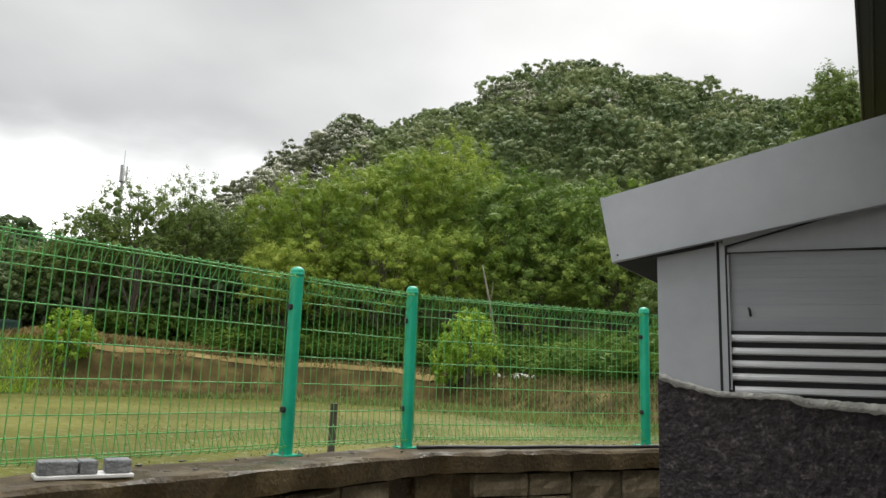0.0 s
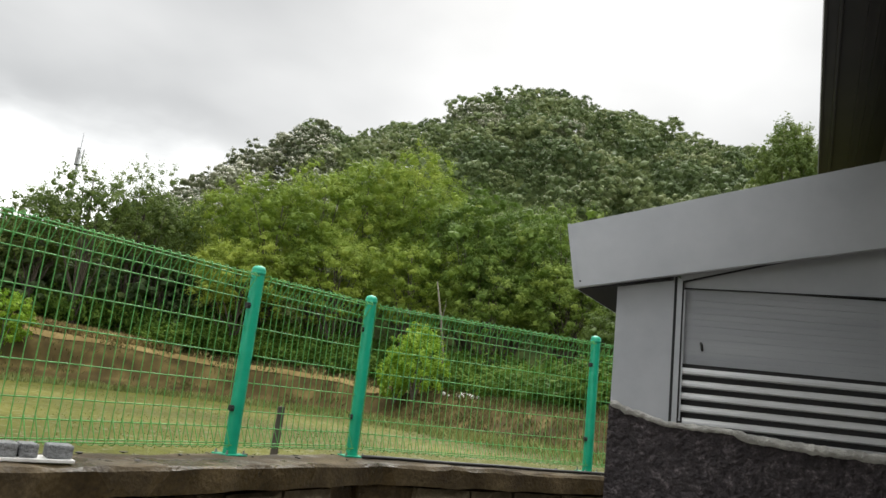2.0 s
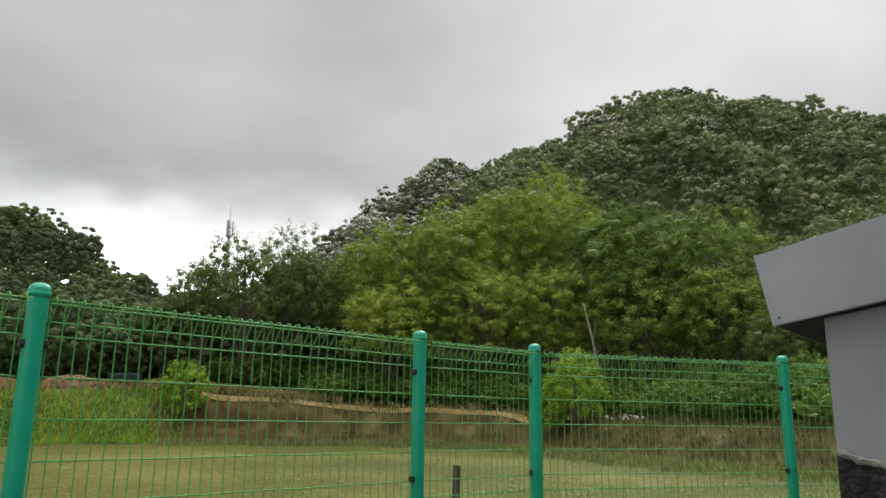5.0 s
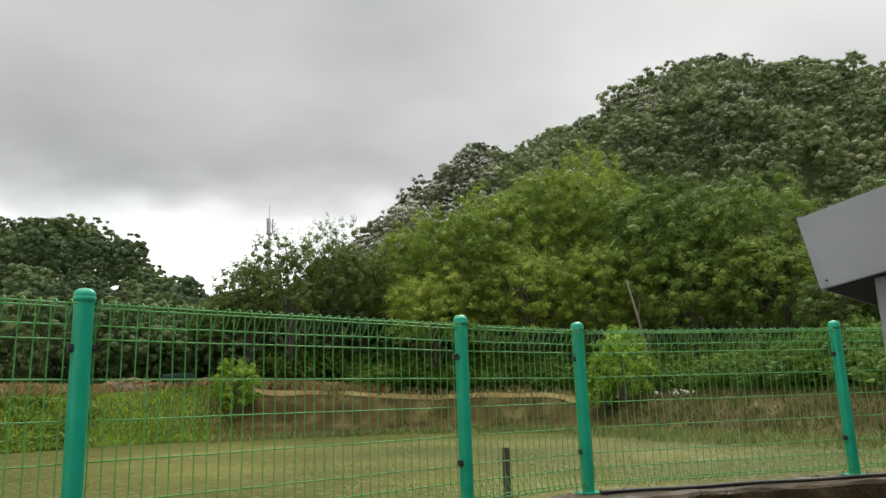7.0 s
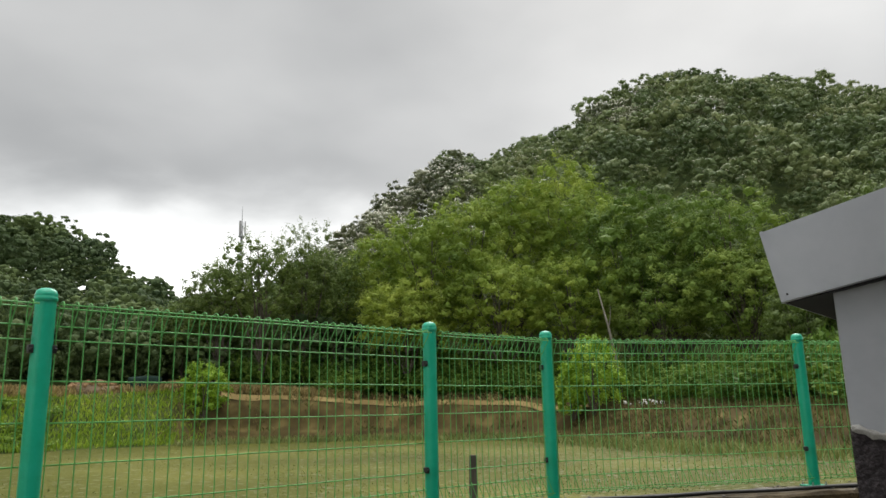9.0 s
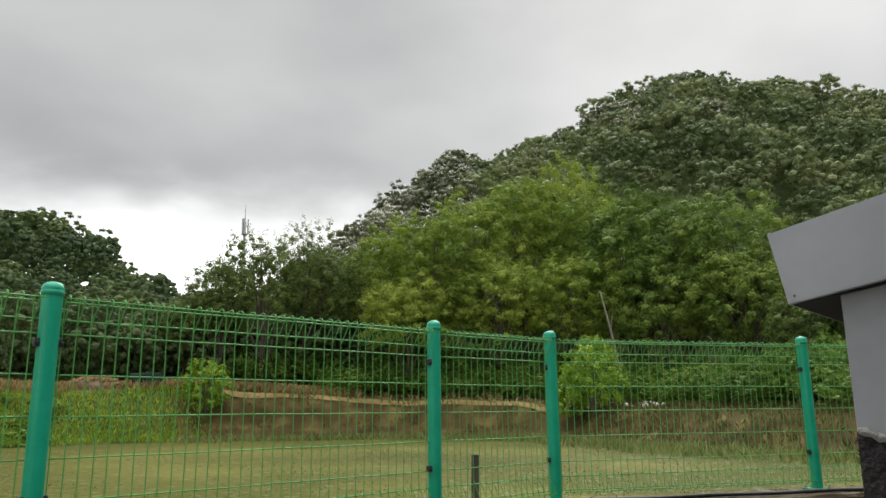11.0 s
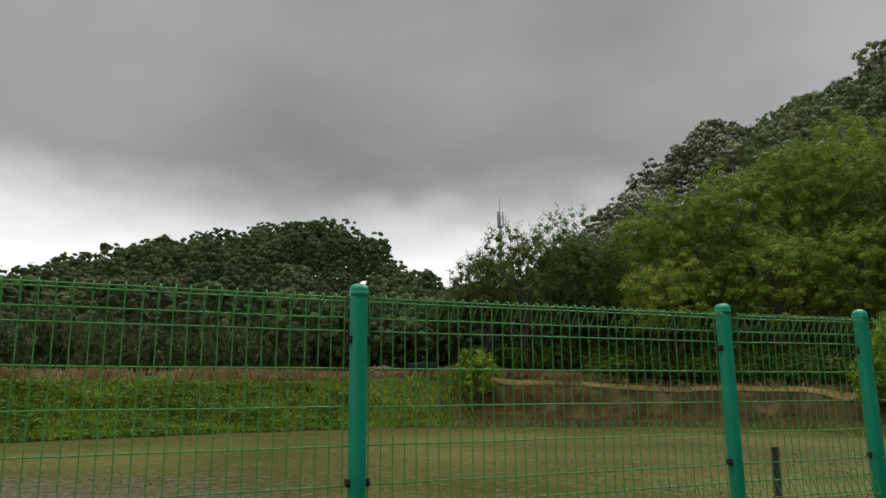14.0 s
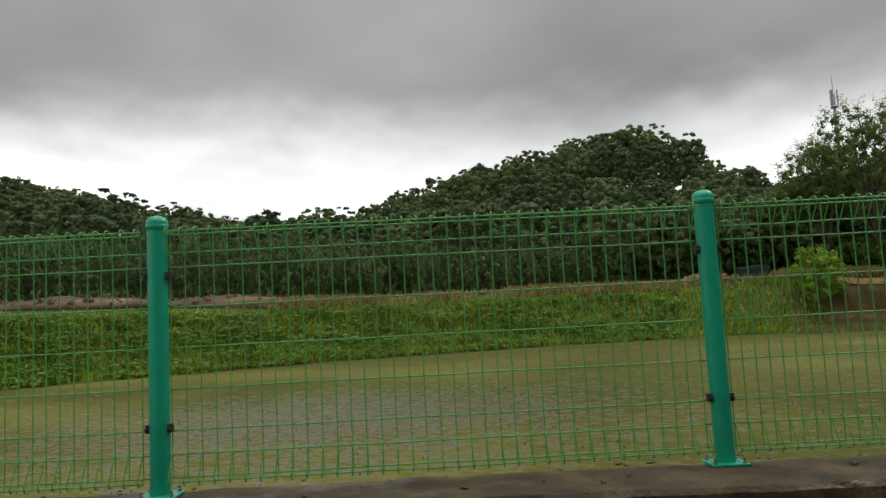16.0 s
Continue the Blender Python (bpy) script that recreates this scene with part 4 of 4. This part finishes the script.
def tree(az, r, top_el, radius, leaf_mat, label, dense=1.0, leaf=0.078, bark=None, crown_low=0.28, airy=False):
    r += 6.0
    x, y = polar(az, r)
    z0 = land_at(x, y)
    top = 0.55 + r * math.tan(radians(top_el))
    hgt = max(3.0, top - z0)
    t = empty("tree", pose(x, y, z0, 0, 0, random.uniform(0, 360)), label, "tree", "trees on the far shore")
    lean = Vector((random.uniform(-0.6, 0.6), random.uniform(-0.6, 0.6), 0))
    tr = 0.012 * hgt + 0.04
    spine = [Vector((0, 0, -0.3)) + lean * (k / 5) ** 2 + Vector((0, 0, (hgt * 0.86 + 0.3) * k / 5)) for k in range(6)]
    trunk = part("trunk", tube(spine, [tr * (1 - 0.16 * k) for k in range(6)], 8), bark or M_BARK, t, smooth=True)
    # crown: lobes of leaf tufts, the larger ones on limbs of their own
    cz = hgt * (crown_low + (1 - crown_low) * 0.5)
    half = hgt * (1 - crown_low) * 0.5
    scale = np.array((radius, radius, half * 0.93))
    if airy:
        V, tone = lobed(int(26 * dense), 13, int(44 * dense), leaf / radius, 0.27, 0.12, -0.8, (0.35, 0.84), aspect=0.42, spray=0.2, core=0.5)
    else:
        V, tone = lobed(int(26 * dense), 13, 66, leaf / radius, 0.33, 0.14, -0.8, (0.52, 0.82), aspect=0.5, spray=0.10, core=0.52, shell=0.55)
    # leaves keep their own proportions while the crown is drawn out in height
    mid = V.mean(axis=1, keepdims=True)
    V = (V - mid) * radius + mid * scale + np.array((0, 0, cz))
    tops = mid[:: max(1, len(mid) // 14), 0] * scale * 0.8 + np.array((0, 0, cz))
    for ctr in tops:
        k = min(5, max(1, int(5 * (ctr[2] * 0.7) / (hgt * 0.86))))
        part("limb", tube(limb_points(spine[k - 1], ctr, 0.3), [tr * 0.45, tr * 0.36, tr * 0.26, tr * 0.17, tr * 0.08], 5), bark or M_BARK, t)
    put_mesh("crown", quads_mesh("crown", V, tone), leaf_mat, t)
    return t


LOCUST = "tall yellow-green leafy tree on the far shore"
for az, r, el, rad in ((-13.2, 54, 14.0, 3.6), (-9.6, 51, 15.2, 4.2), (-6.2, 53, 17.0, 4.4), (-2.6, 55, 18.0, 4.6), (0.8, 56, 19.3, 4.2), (3.2, 52, 16.8, 4.4),
                       (-11.5, 48, 10.5, 3.4), (-4.2, 48, 12.0, 3.8), (1.5, 47.5, 12.0, 3.8)):
    tree(az, r, el, rad, M_LEAF_MID, LOCUST)
for az, r, el, rad in ((5.8, 49, 16.3, 4.6), (9.3, 49, 15.9, 4.4), (12.6, 48, 15.6, 4.2), (7.6, 46, 11.8, 3.6), (13.6, 45, 11.4, 3.4)):
    tree(az, r, el, rad, M_LEAF_DEEP, "tall deep green broad-leaved tree on the far shore")
for az, r, el, rad in ((-22.3, 50, 13.9, 3.4), (-19.2, 51, 14.5, 2.8), (-25.2, 51, 12.2, 2.8), (-17.0, 52, 12.7, 2.8), (-27.8, 53, 8.5, 2.6)):
    tree(az, r, el, rad, M_LEAF_AIRY, "darker feathery tree with a thin open crown", 1.0, 0.09, airy=True)
for az, r, el, rad in ((16.5, 47, 12.6, 3.6), (19.5, 50, 13.2, 3.8), (23.0, 47, 14.2, 3.6), (26.0, 45, 16.4, 3.2), (30.0, 46, 16.5, 3.4), (17.5, 40, 8.5, 2.6), (21.5, 40, 9.0, 2.6), (26.0, 38, 9.0, 2.6)):
    tree(az, r, el, rad, M_LEAF_AIRY, "mid-green leafy tree at the foot of the hill")
tree(28.9, 47, 21.9, 2.5, M_LEAF_AIRY, "slender tree with an open crown above its neighbours", 1.3, 0.12, airy=True, crown_low=0.62)


def pale_trunk():
    x, y = polar(4.5, 45.5)
    z0 = land_at(x, y)
    t = empty("dead_tree", pose(x, y, z0), "thin pale bare trunk leaning in front of the trees", "tree")
    part("trunk", tube([(0, 0, -0.3), (-0.15, 0, 2), (-0.5, 0, 4.2), (-1.0, 0, 6.6)], [0.10, 0.09, 0.07, 0.03], 8), M_BARK_PALE, t, smooth=True)
    part("branch", tube([(-0.5, 0, 4.2), (-0.35, 0.2, 5.0), (-0.3, 0.3, 5.6)], [0.03, 0.02, 0.01], 6), M_BARK_PALE, t)


pale_trunk()


# ---- shrubs on the bank ----
def shrub(az, r, hgt, wid, mat, label, leaf=0.085):
    x, y = polar(az, r)
    z0 = land_at(x, y)
    s = empty("shrub", pose(x, y, z0, 0, 0, random.uniform(0, 360)), label, "shrub", "shrubs on the bank")
    for k in range(4):
        a = k * 1.7
        part("stem", tube(limb_points((0, 0, -0.2), (math.cos(a) * wid * 0.3, math.sin(a) * wid * 0.3, hgt * 0.7), 0.15), [0.05, 0.045, 0.035, 0.025, 0.012], 5), M_BARK, s)
    V, tone = lobed(12, 13, 42, leaf / (wid * 0.5), 0.36, 0.16, -0.75, (0.4, 0.72), aspect=0.5, spray=0.14, core=0.45)
    mid = V.mean(axis=1, keepdims=True)
    V = (V - mid) * wid * 0.5 + mid * np.array((wid * 0.5, wid * 0.5, hgt * 0.5)) + np.array((0, 0, hgt * 0.49))
    V[..., 2] = np.maximum(V[..., 2], 0.02)
    put_mesh("foliage", quads_mesh("foliage", V, tone), mat, s)


shrub(-26.2, 49.6, 3.7, 3.0, M_LEAF_SHRUB, "bright green upright shrub on the bank")
shrub(2.4, 42.5, 4.7, 3.5, M_LEAF_SHRUB, "bright yellow-green shrub at the water's edge")
shrub(0.9, 43.5, 3.4, 2.0, M_LEAF_SHRUB, "smaller bright yellow-green shrub at the water's edge")
shrub(16.0, 36, 2.6, 3.4, M_LEAF_UNDER, "dark green shrub below the trees")
shrub(13.0, 40, 2.4, 3.2, M_LEAF_UNDER, "dark green shrub below the trees")


# ---- woods ----
def forest(name, templates, spots, mat, label, category="woods"):
    out, tones = [], []
    for x, y, z, hgt, wid in spots:
        T, tone = templates[rng.integers(len(templates))]
        a = rng.uniform(0, 2 * math.pi)
        c, s = math.cos(a), math.sin(a)
        R = np.array(((c, -s, 0), (s, c, 0), (0, 0, 1)))
        V = (T.reshape(-1, 3) @ R.T) * np.array((wid, wid, hgt)) + np.array((x, y, z))
        out.append(V.reshape(-1, 3, 3))
        tones.append(np.where(tone > 1, tone, tone * 0.75 + rng.uniform(-0.2, 0.42)))
    tagged(put_mesh(name, quads_mesh(name, np.concatenate(out), np.concatenate(tones)), mat), label, category, kind="stuff")


RIDGE_AZ, RIDGE_R = [a for a, _, _ in RIDGE], [q for _, _, q in RIDGE]


def wood_tree(az, r, hgt, wid):
    x, y = polar(az, r)
    return x, y, land_at(x, y) + hgt * 0.48 + 2.2 * min(1.0, max(0.0, (r - 74) / 25)), hgt * 0.55, wid


def stand(az0, az1, r0, hgt, wid, gap, r1=None):
    """Trees at their own distances from one another on a slope, up to the ridge."""
    got, spots = np.zeros((0, 2)), []
    for _ in range(6000):
        az = rng.uniform(az0, az1)
        R = float(np.interp(az, RIDGE_AZ, RIDGE_R)) if r1 is None else r1
        r = math.sqrt(rng.uniform(r0 * r0, R * R))
        p = np.array(polar(az, r))
        if len(got) and ((got - p) ** 2).sum(1).min() < gap * gap:
            continue
        got = np.vstack((got, p))
        k = rng.uniform(0.62, 1.3)
        spots.append(wood_tree(az, r, hgt * k, wid * k))
    return spots


def ridge_trees(az0, az1, step, hgt, wid, drop=0.0):
    spots, az = [], az0
    while az < az1:
        R = float(np.interp(az, RIDGE_AZ, RIDGE_R))
        k = rng.uniform(0.74, 1.16)
        x, y, z, h, w = wood_tree(az, R * rng.uniform(0.97, 1.0), hgt * k, wid * k)
        spots.append((x, y, z - drop, h, w))
        az += step * rng.uniform(0.6, 1.4)
    return spots


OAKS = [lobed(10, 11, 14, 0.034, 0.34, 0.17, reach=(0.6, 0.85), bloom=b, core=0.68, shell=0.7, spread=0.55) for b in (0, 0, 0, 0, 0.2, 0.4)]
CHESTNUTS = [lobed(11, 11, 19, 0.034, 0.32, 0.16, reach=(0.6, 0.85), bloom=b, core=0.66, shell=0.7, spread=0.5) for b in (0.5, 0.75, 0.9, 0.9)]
FAR_TREES = [lobed(10, 15, 6, 0.033, 0.37, 0.15, reach=(0.55, 0.76), core=0.72, shell=0.66, spread=0.6) for _ in range(6)]
DISTANT_TREES = [lobed(8, 12, 5, 0.04, 0.42, 0.165, reach=(0.45, 0.7), core=0.74, shell=0.66, spread=0.6) for _ in range(5)]
BUSHES = [lobed(5, 7, 9, 0.09, 0.48, 0.24, -0.2, core=0) for _ in range(6)]

forest("hill_woods", OAKS, stand(-8, 36, 80, 6.4, 3.4, 4.3) + stand(-14, 36, 62, 5.4, 2.9, 4.0, 80) + ridge_trees(-8, 36, 1.0, 5.8, 2.6), M_LEAF_HILL, "dense mixed deciduous wood covering a steep hillside")
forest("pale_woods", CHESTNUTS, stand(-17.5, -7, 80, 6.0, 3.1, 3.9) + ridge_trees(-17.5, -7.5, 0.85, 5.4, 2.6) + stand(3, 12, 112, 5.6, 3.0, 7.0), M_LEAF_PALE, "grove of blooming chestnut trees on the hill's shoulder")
forest("left_hill_woods", FAR_TREES, stand(-62, -18, 58, 5.8, 3.2, 4.0) + stand(-34, -12, 57, 5.6, 2.8, 3.0, 72) + ridge_trees(-60, -18, 0.8, 5.0, 2.4) + ridge_trees(-62, -12, 0.9, 5.0, 2.8, 2.6), M_LEAF_FAR, "dark wooded hill behind the dam")
forest("distant_woods", DISTANT_TREES, stand(-100, -58, 66, 5.6, 3.6, 5.4) + ridge_trees(-100, -58, 0.7, 5.2, 2.8) + ridge_trees(-100, -58, 0.9, 5.0, 3.0, 2.6), M_LEAF_FAR, "distant dark wooded ridge")


def undergrowth(name, mat, count, az0, az1, near, tall, label):
    spots = []
    for _ in range(count):
        az = rng.uniform(az0, az1)
        want = near + rng.uniform(0, 6.5) + (2.6 if az < -17 else 0)
        x, y = polar(az, shore_out(az, want))
        h = rng.uniform(0.7, 1.8) * tall + 0.28 * (want - near)
        spots.append((x, y, land_at(x, y) + h * 0.42, h * 0.6, rng.uniform(0.7, 1.6)))
    forest(name, BUSHES, spots, mat, label, "undergrowth")


undergrowth("undergrowth", M_LEAF_UNDER, 660, -24, 34, 4.6, 1.0, "dark green undergrowth and climbers below the trees")
undergrowth("dam_thicket", M_LEAF_FAR, 420, -98, -19, 9.0, 1.7, "dark thicket along the foot of the wood behind the dam")


def creepers():
    """Broad-leaved creepers in low mounds over the dam's slope."""
    spots = []
    for _ in range(900):
        az = -98 + 62 * rng.uniform(0, 1) ** 1.25
        r = shore_out(az, rng.uniform(0.1, 3.7))
        x, y = polar(az, r)
        w = rng.uniform(0.35, 0.95)
        spots.append((x, y, land_at(x, y) + 0.05, w * rng.uniform(0.25, 0.5), w))
    forest("creepers", BUSHES, spots, M_LEAF_CREEPER, "mounds of broad-leaved creeper on the dam slope", "creeper")


creepers()


# ---- grass and reeds ----
def blades(name, pts, hgt, wid, mat, label, category):
    n = len(pts)
    a = rng.uniform(0, 2 * math.pi, n)
    u = np.stack((np.cos(a), np.sin(a), np.zeros(n)), 1)
    lean = rng.normal(0, 0.28, (n, 3))
    lean[:, 2] = 1
    h = (hgt * rng.uniform(0.5, 1.3, n))[:, None]
    w = (wid * rng.uniform(0.6, 1.3, n))[:, None]
    mid = pts + lean * h * 0.5
    V = np.stack((pts, mid + u * w, pts + lean * h * np.array((1.3, 1.3, 1)), mid - u * w), 1)
    tagged(put_mesh(name, quads_mesh(name, V), mat), label, category, kind="stuff")


def scatter(az0, az1, r0, r1, n, test):
    az, r = rng.uniform(az0, az1, n), np.sqrt(rng.uniform(r0 * r0, r1 * r1, n))
    x, y = EYE[0] + r * np.sin(np.radians(az)), EYE[1] + r * np.cos(np.radians(az))
    d = pond_distance(x, y)
    keep = test(d, az, r)
    x, y = x[keep], y[keep]
    return np.stack((x, y, land(x, y)), 1)


blades("dam_grass", scatter(-100, -26, 28, 52, 130000, lambda d, az, r: (d > 0.0) & (d < 3.9) & ((az < -28) | (rng.uniform(0, 1, len(az)) < 0.4))), 0.34, 0.04, M_GRASS, "lush green grass and weeds on the dam slope", "grass")
blades("dry_grass", scatter(-70, 34, 28, 56, 60000, lambda d, az, r: (d > 3.0) & (d < 12) & (az < 2) & (np.sin(az * 0.9) + np.sin(az * 2.3 + 1) + rng.normal(0, 0.8, len(az)) > 0.9)), 0.32, 0.04, M_DRY, "tufts of dry yellow grass on the bank", "grass")
blades("crest_straw", scatter(-66, -16, 34, 60, 200000, lambda d, az, r: (d > 3.8) & (d < 5.6) & (np.sin(az * 0.8) + np.sin(az * 0.31 + 2) + rng.normal(0, 0.7, len(az)) > -0.5)), 0.5, 0.05, M_DRY, "strip of straw-coloured grass along the crest of the dam", "grass")
blades("bank_straw", scatter(-25, -15, 40, 62, 40000, lambda d, az, r: (d > 3.8) & (d < 11)), 0.4, 0.05, M_DRY, "dry straw-coloured grass behind the track", "grass")
blades("bank_weeds", scatter(-29, 34, 20, 58, 120000, lambda d, az, r: (d > 0.1) & (d < 9) & (np.sin(az * 1.7 + d) + np.sin(az * 0.7 - d * 1.3) + rng.normal(0, 1, len(az)) > np.where(az > 1, -0.9, 1.2))), 0.26, 0.03, M_WEEDS, "low olive weeds on the bare bank", "weeds")
shore = scatter(-60, 34, 18, 52, 60000, lambda d, az, r: (d < 0.2) & (d > -3.2) & (az > -28))
shore[:, 2] = WATER_Z - 0.05
blades("shore_reeds", shore, 0.42, 0.035, M_REED, "short yellow-green reeds growing along the shore", "reeds")
pool = scatter(-95, 34, 6.5, 46, 90000, lambda d, az, r: (d < -0.6) & (np.sin(az * 0.35 + r * 0.4) + rng.normal(0, 1, len(az)) > np.where(az > -22, 0.0, 1.4)))
pool[:, 2] = WATER_Z - 0.02
blades("floating_weed", pool, 0.055, 0.014, M_REED, "sparse weed tips standing out of the pond", "pond weed")


# ---- things on the banks ----
def heap(name, az, r, size, mat, label, category, lumps=22):
    r = max(r, shore_out(az, 5.6))
    x, y = polar(az, r)
    z0 = land_at(x, y)
    h = empty(name, pose(x, y, z0, 0, 0, -az), label, category)
    bm = bmesh.new()
    bmesh.ops.create_icosphere(bm, subdivisions=4, radius=1)
    for v in bm.verts:
        k = 1 + 0.45 * noise.noise(Vector((v.co.x * size[0] * 0.9, v.co.y * 2, az))) + 0.2 * noise.noise(Vector((v.co.x * size[0] * 3, v.co.y * 5, az)))
        v.co = Vector((v.co.x * size[0], v.co.y * size[1], max(-0.3, v.co.z * size[2] * k)))
    part("mass", bm, M_SOIL, h)
    r_ = random.Random(int(az * 10))
    for _ in range(lumps):
        a, q = r_.uniform(0, 6.28), r_.uniform(0.2, 0.95)
        b = bmesh.new()
        bmesh.ops.create_icosphere(b, subdivisions=1, radius=r_.uniform(0.08, 0.2))
        for v in b.verts:
            v.co *= r_.uniform(0.7, 1.25)
        o = part("clod", b, mat, h)
        o.matrix_basis = pose(math.cos(a) * size[0] * q, math.sin(a) * size[1] * q, size[2] * math.sqrt(1 - q * q) * 0.95, r_.uniform(0, 90), 0, 0)
    return h


heap("soil_heap", -33.4, 44.5, (1.9, 1.0, 0.75), M_REDSOIL, "heap of reddish brown soil and rubble on the dam", "soil heap", 90)
heap("soil_heap", -79, 39, (4.4, 1.0, 0.45), M_SOIL, "long low heap of brown soil on the dam", "soil heap", 40)
heap("soil_heap", -69, 39.5, (3.6, 1.0, 0.6), M_SOIL, "dark earth heap on the dam", "soil heap", 20)


def debris():
    x, y = polar(6.1, 42.4)
    z0 = land_at(x, y)
    r_ = random.Random(5)
    for k in range(20):
        b = bmesh.new()
        bmesh.ops.create_icosphere(b, subdivisions=2, radius=r_.uniform(0.05, 0.15))
        for v in b.verts:
            v.co *= 1 + 0.4 * noise.noise(v.co * 9 + Vector((k, 0, 0)))
        px, py = x + r_.gauss(0, 0.45), y + r_.uniform(-1.0, 0.7)
        o = part("white_sack", b, M_WHITE)
        o.matrix_world = pose(px, py, land_at(px, py) + 0.07, r_.uniform(0, 60), 0, r_.uniform(0, 180))
        tagged(o, "crumpled white plastic sack dumped on the bank", "sack", "sacks dumped on the bank")


debris()


def track():
    """A dirt track along the shore below the trees."""
    bm = bmesh.new()
    prev = None
    for k in range(46):
        az = -25 + k * 0.62
        r = sum(shore_out(az + q, float(np.interp(az, [-25, -2, 12], [3.5, 2.9, 3.0]))) for q in (-4, -2.7, -1.3, 0, 1.3, 2.7, 4)) / 7
        row = []
        for j in range(4):
            x, y = polar(az, r + (j / 3 - 0.5) * 0.9)
            row.append(bm.verts.new((x, y, land_at(x, y) + 0.06)))
        if prev:
            for j in range(3):
                bm.faces.new((prev[j], row[j], row[j + 1], prev[j + 1]))
        prev = row
    tagged(part("track", bm, M_TAN, smooth=True), "pale dirt track along the far shore", "track", kind="structure")


track()


def mast():
    x, y = polar(-24.0, 112)
    z0 = land_at(x, y)
    top = 0.55 + 112 * math.tan(radians(14.2))
    t = empty("telecom_mast", pose(x, y, z0), "slim grey telecom mast with panel antennas and a whip", "mast")
    h = top - z0
    part("pole", tube([(0, 0, -0.5), (0, 0, h * 0.5), (0, 0, h)], [0.32, 0.26, 0.2], 12), M_STEEL, t, smooth=True)
    part("platform", lathe([(0.45, h - 2.3), (0.5, h - 2.25), (0.5, h - 2.15), (0.3, h - 2.1)], 14), M_STEEL, t)
    for k in range(3):
        a = k * 2.094 + 0.4
        p = part("antenna", box(-0.17, 0.17, -0.09, 0.09, h - 2.0, h + 0.1, 0.03), M_ANT, t, "tall pale panel antenna")
        p.matrix_basis = pose(math.cos(a) * 0.46, math.sin(a) * 0.46, 0, 0, 0, math.degrees(a) + 90)
        part("bracket", tube([(math.cos(a) * 0.2, math.sin(a) * 0.2, h - 1.0), (math.cos(a) * 0.42, math.sin(a) * 0.42, h - 1.0)], 0.05, 6), M_STEEL, t)
    part("whip", tube([(0, 0, h), (0, 0, h + 2.4)], [0.06, 0.03], 6), M_STEEL, t)


mast()


def tarp_stack():
    x, y = polar(-30.2, 52)
    z0 = land_at(x, y)
    s = empty("covered_stack", pose(x, y, z0, 0, 0, 30), "low stack covered with a blue-green tarpaulin", "stack")
    bm = box(-1.0, 1.0, -0.6, 0.6, 0.0, 0.9, 0.15)
    bmesh.ops.subdivide_edges(bm, edges=bm.edges[:], cuts=3, use_grid_fill=True)
    for v in bm.verts:
        v.co += Vector((0, 0, 0.14 * noise.noise(v.co * 1.6)))
    part("tarpaulin", bm, M_TARP, s)


tarp_stack()


def bent_pipe(az, r, lean):
    x, y = polar(az, r)
    z0 = land_at(x, y)
    o = part("pale_stake", tube([(0, 0, -0.2), (lean * 0.12, 0, 0.35), (lean * 0.45, 0, 0.65)], [0.05, 0.05, 0.035], 6), M_WHITE)
    o.matrix_world = pose(x, y, z0, 0, 0, -az)
    tagged(o, "bent white plastic stake standing on the dam", "stake", "white stakes on the dam")


bent_pipe(-62.4, 45.0, -1.0)
bent_pipe(-61.4, 45.0, 0.5)

lay_stones()
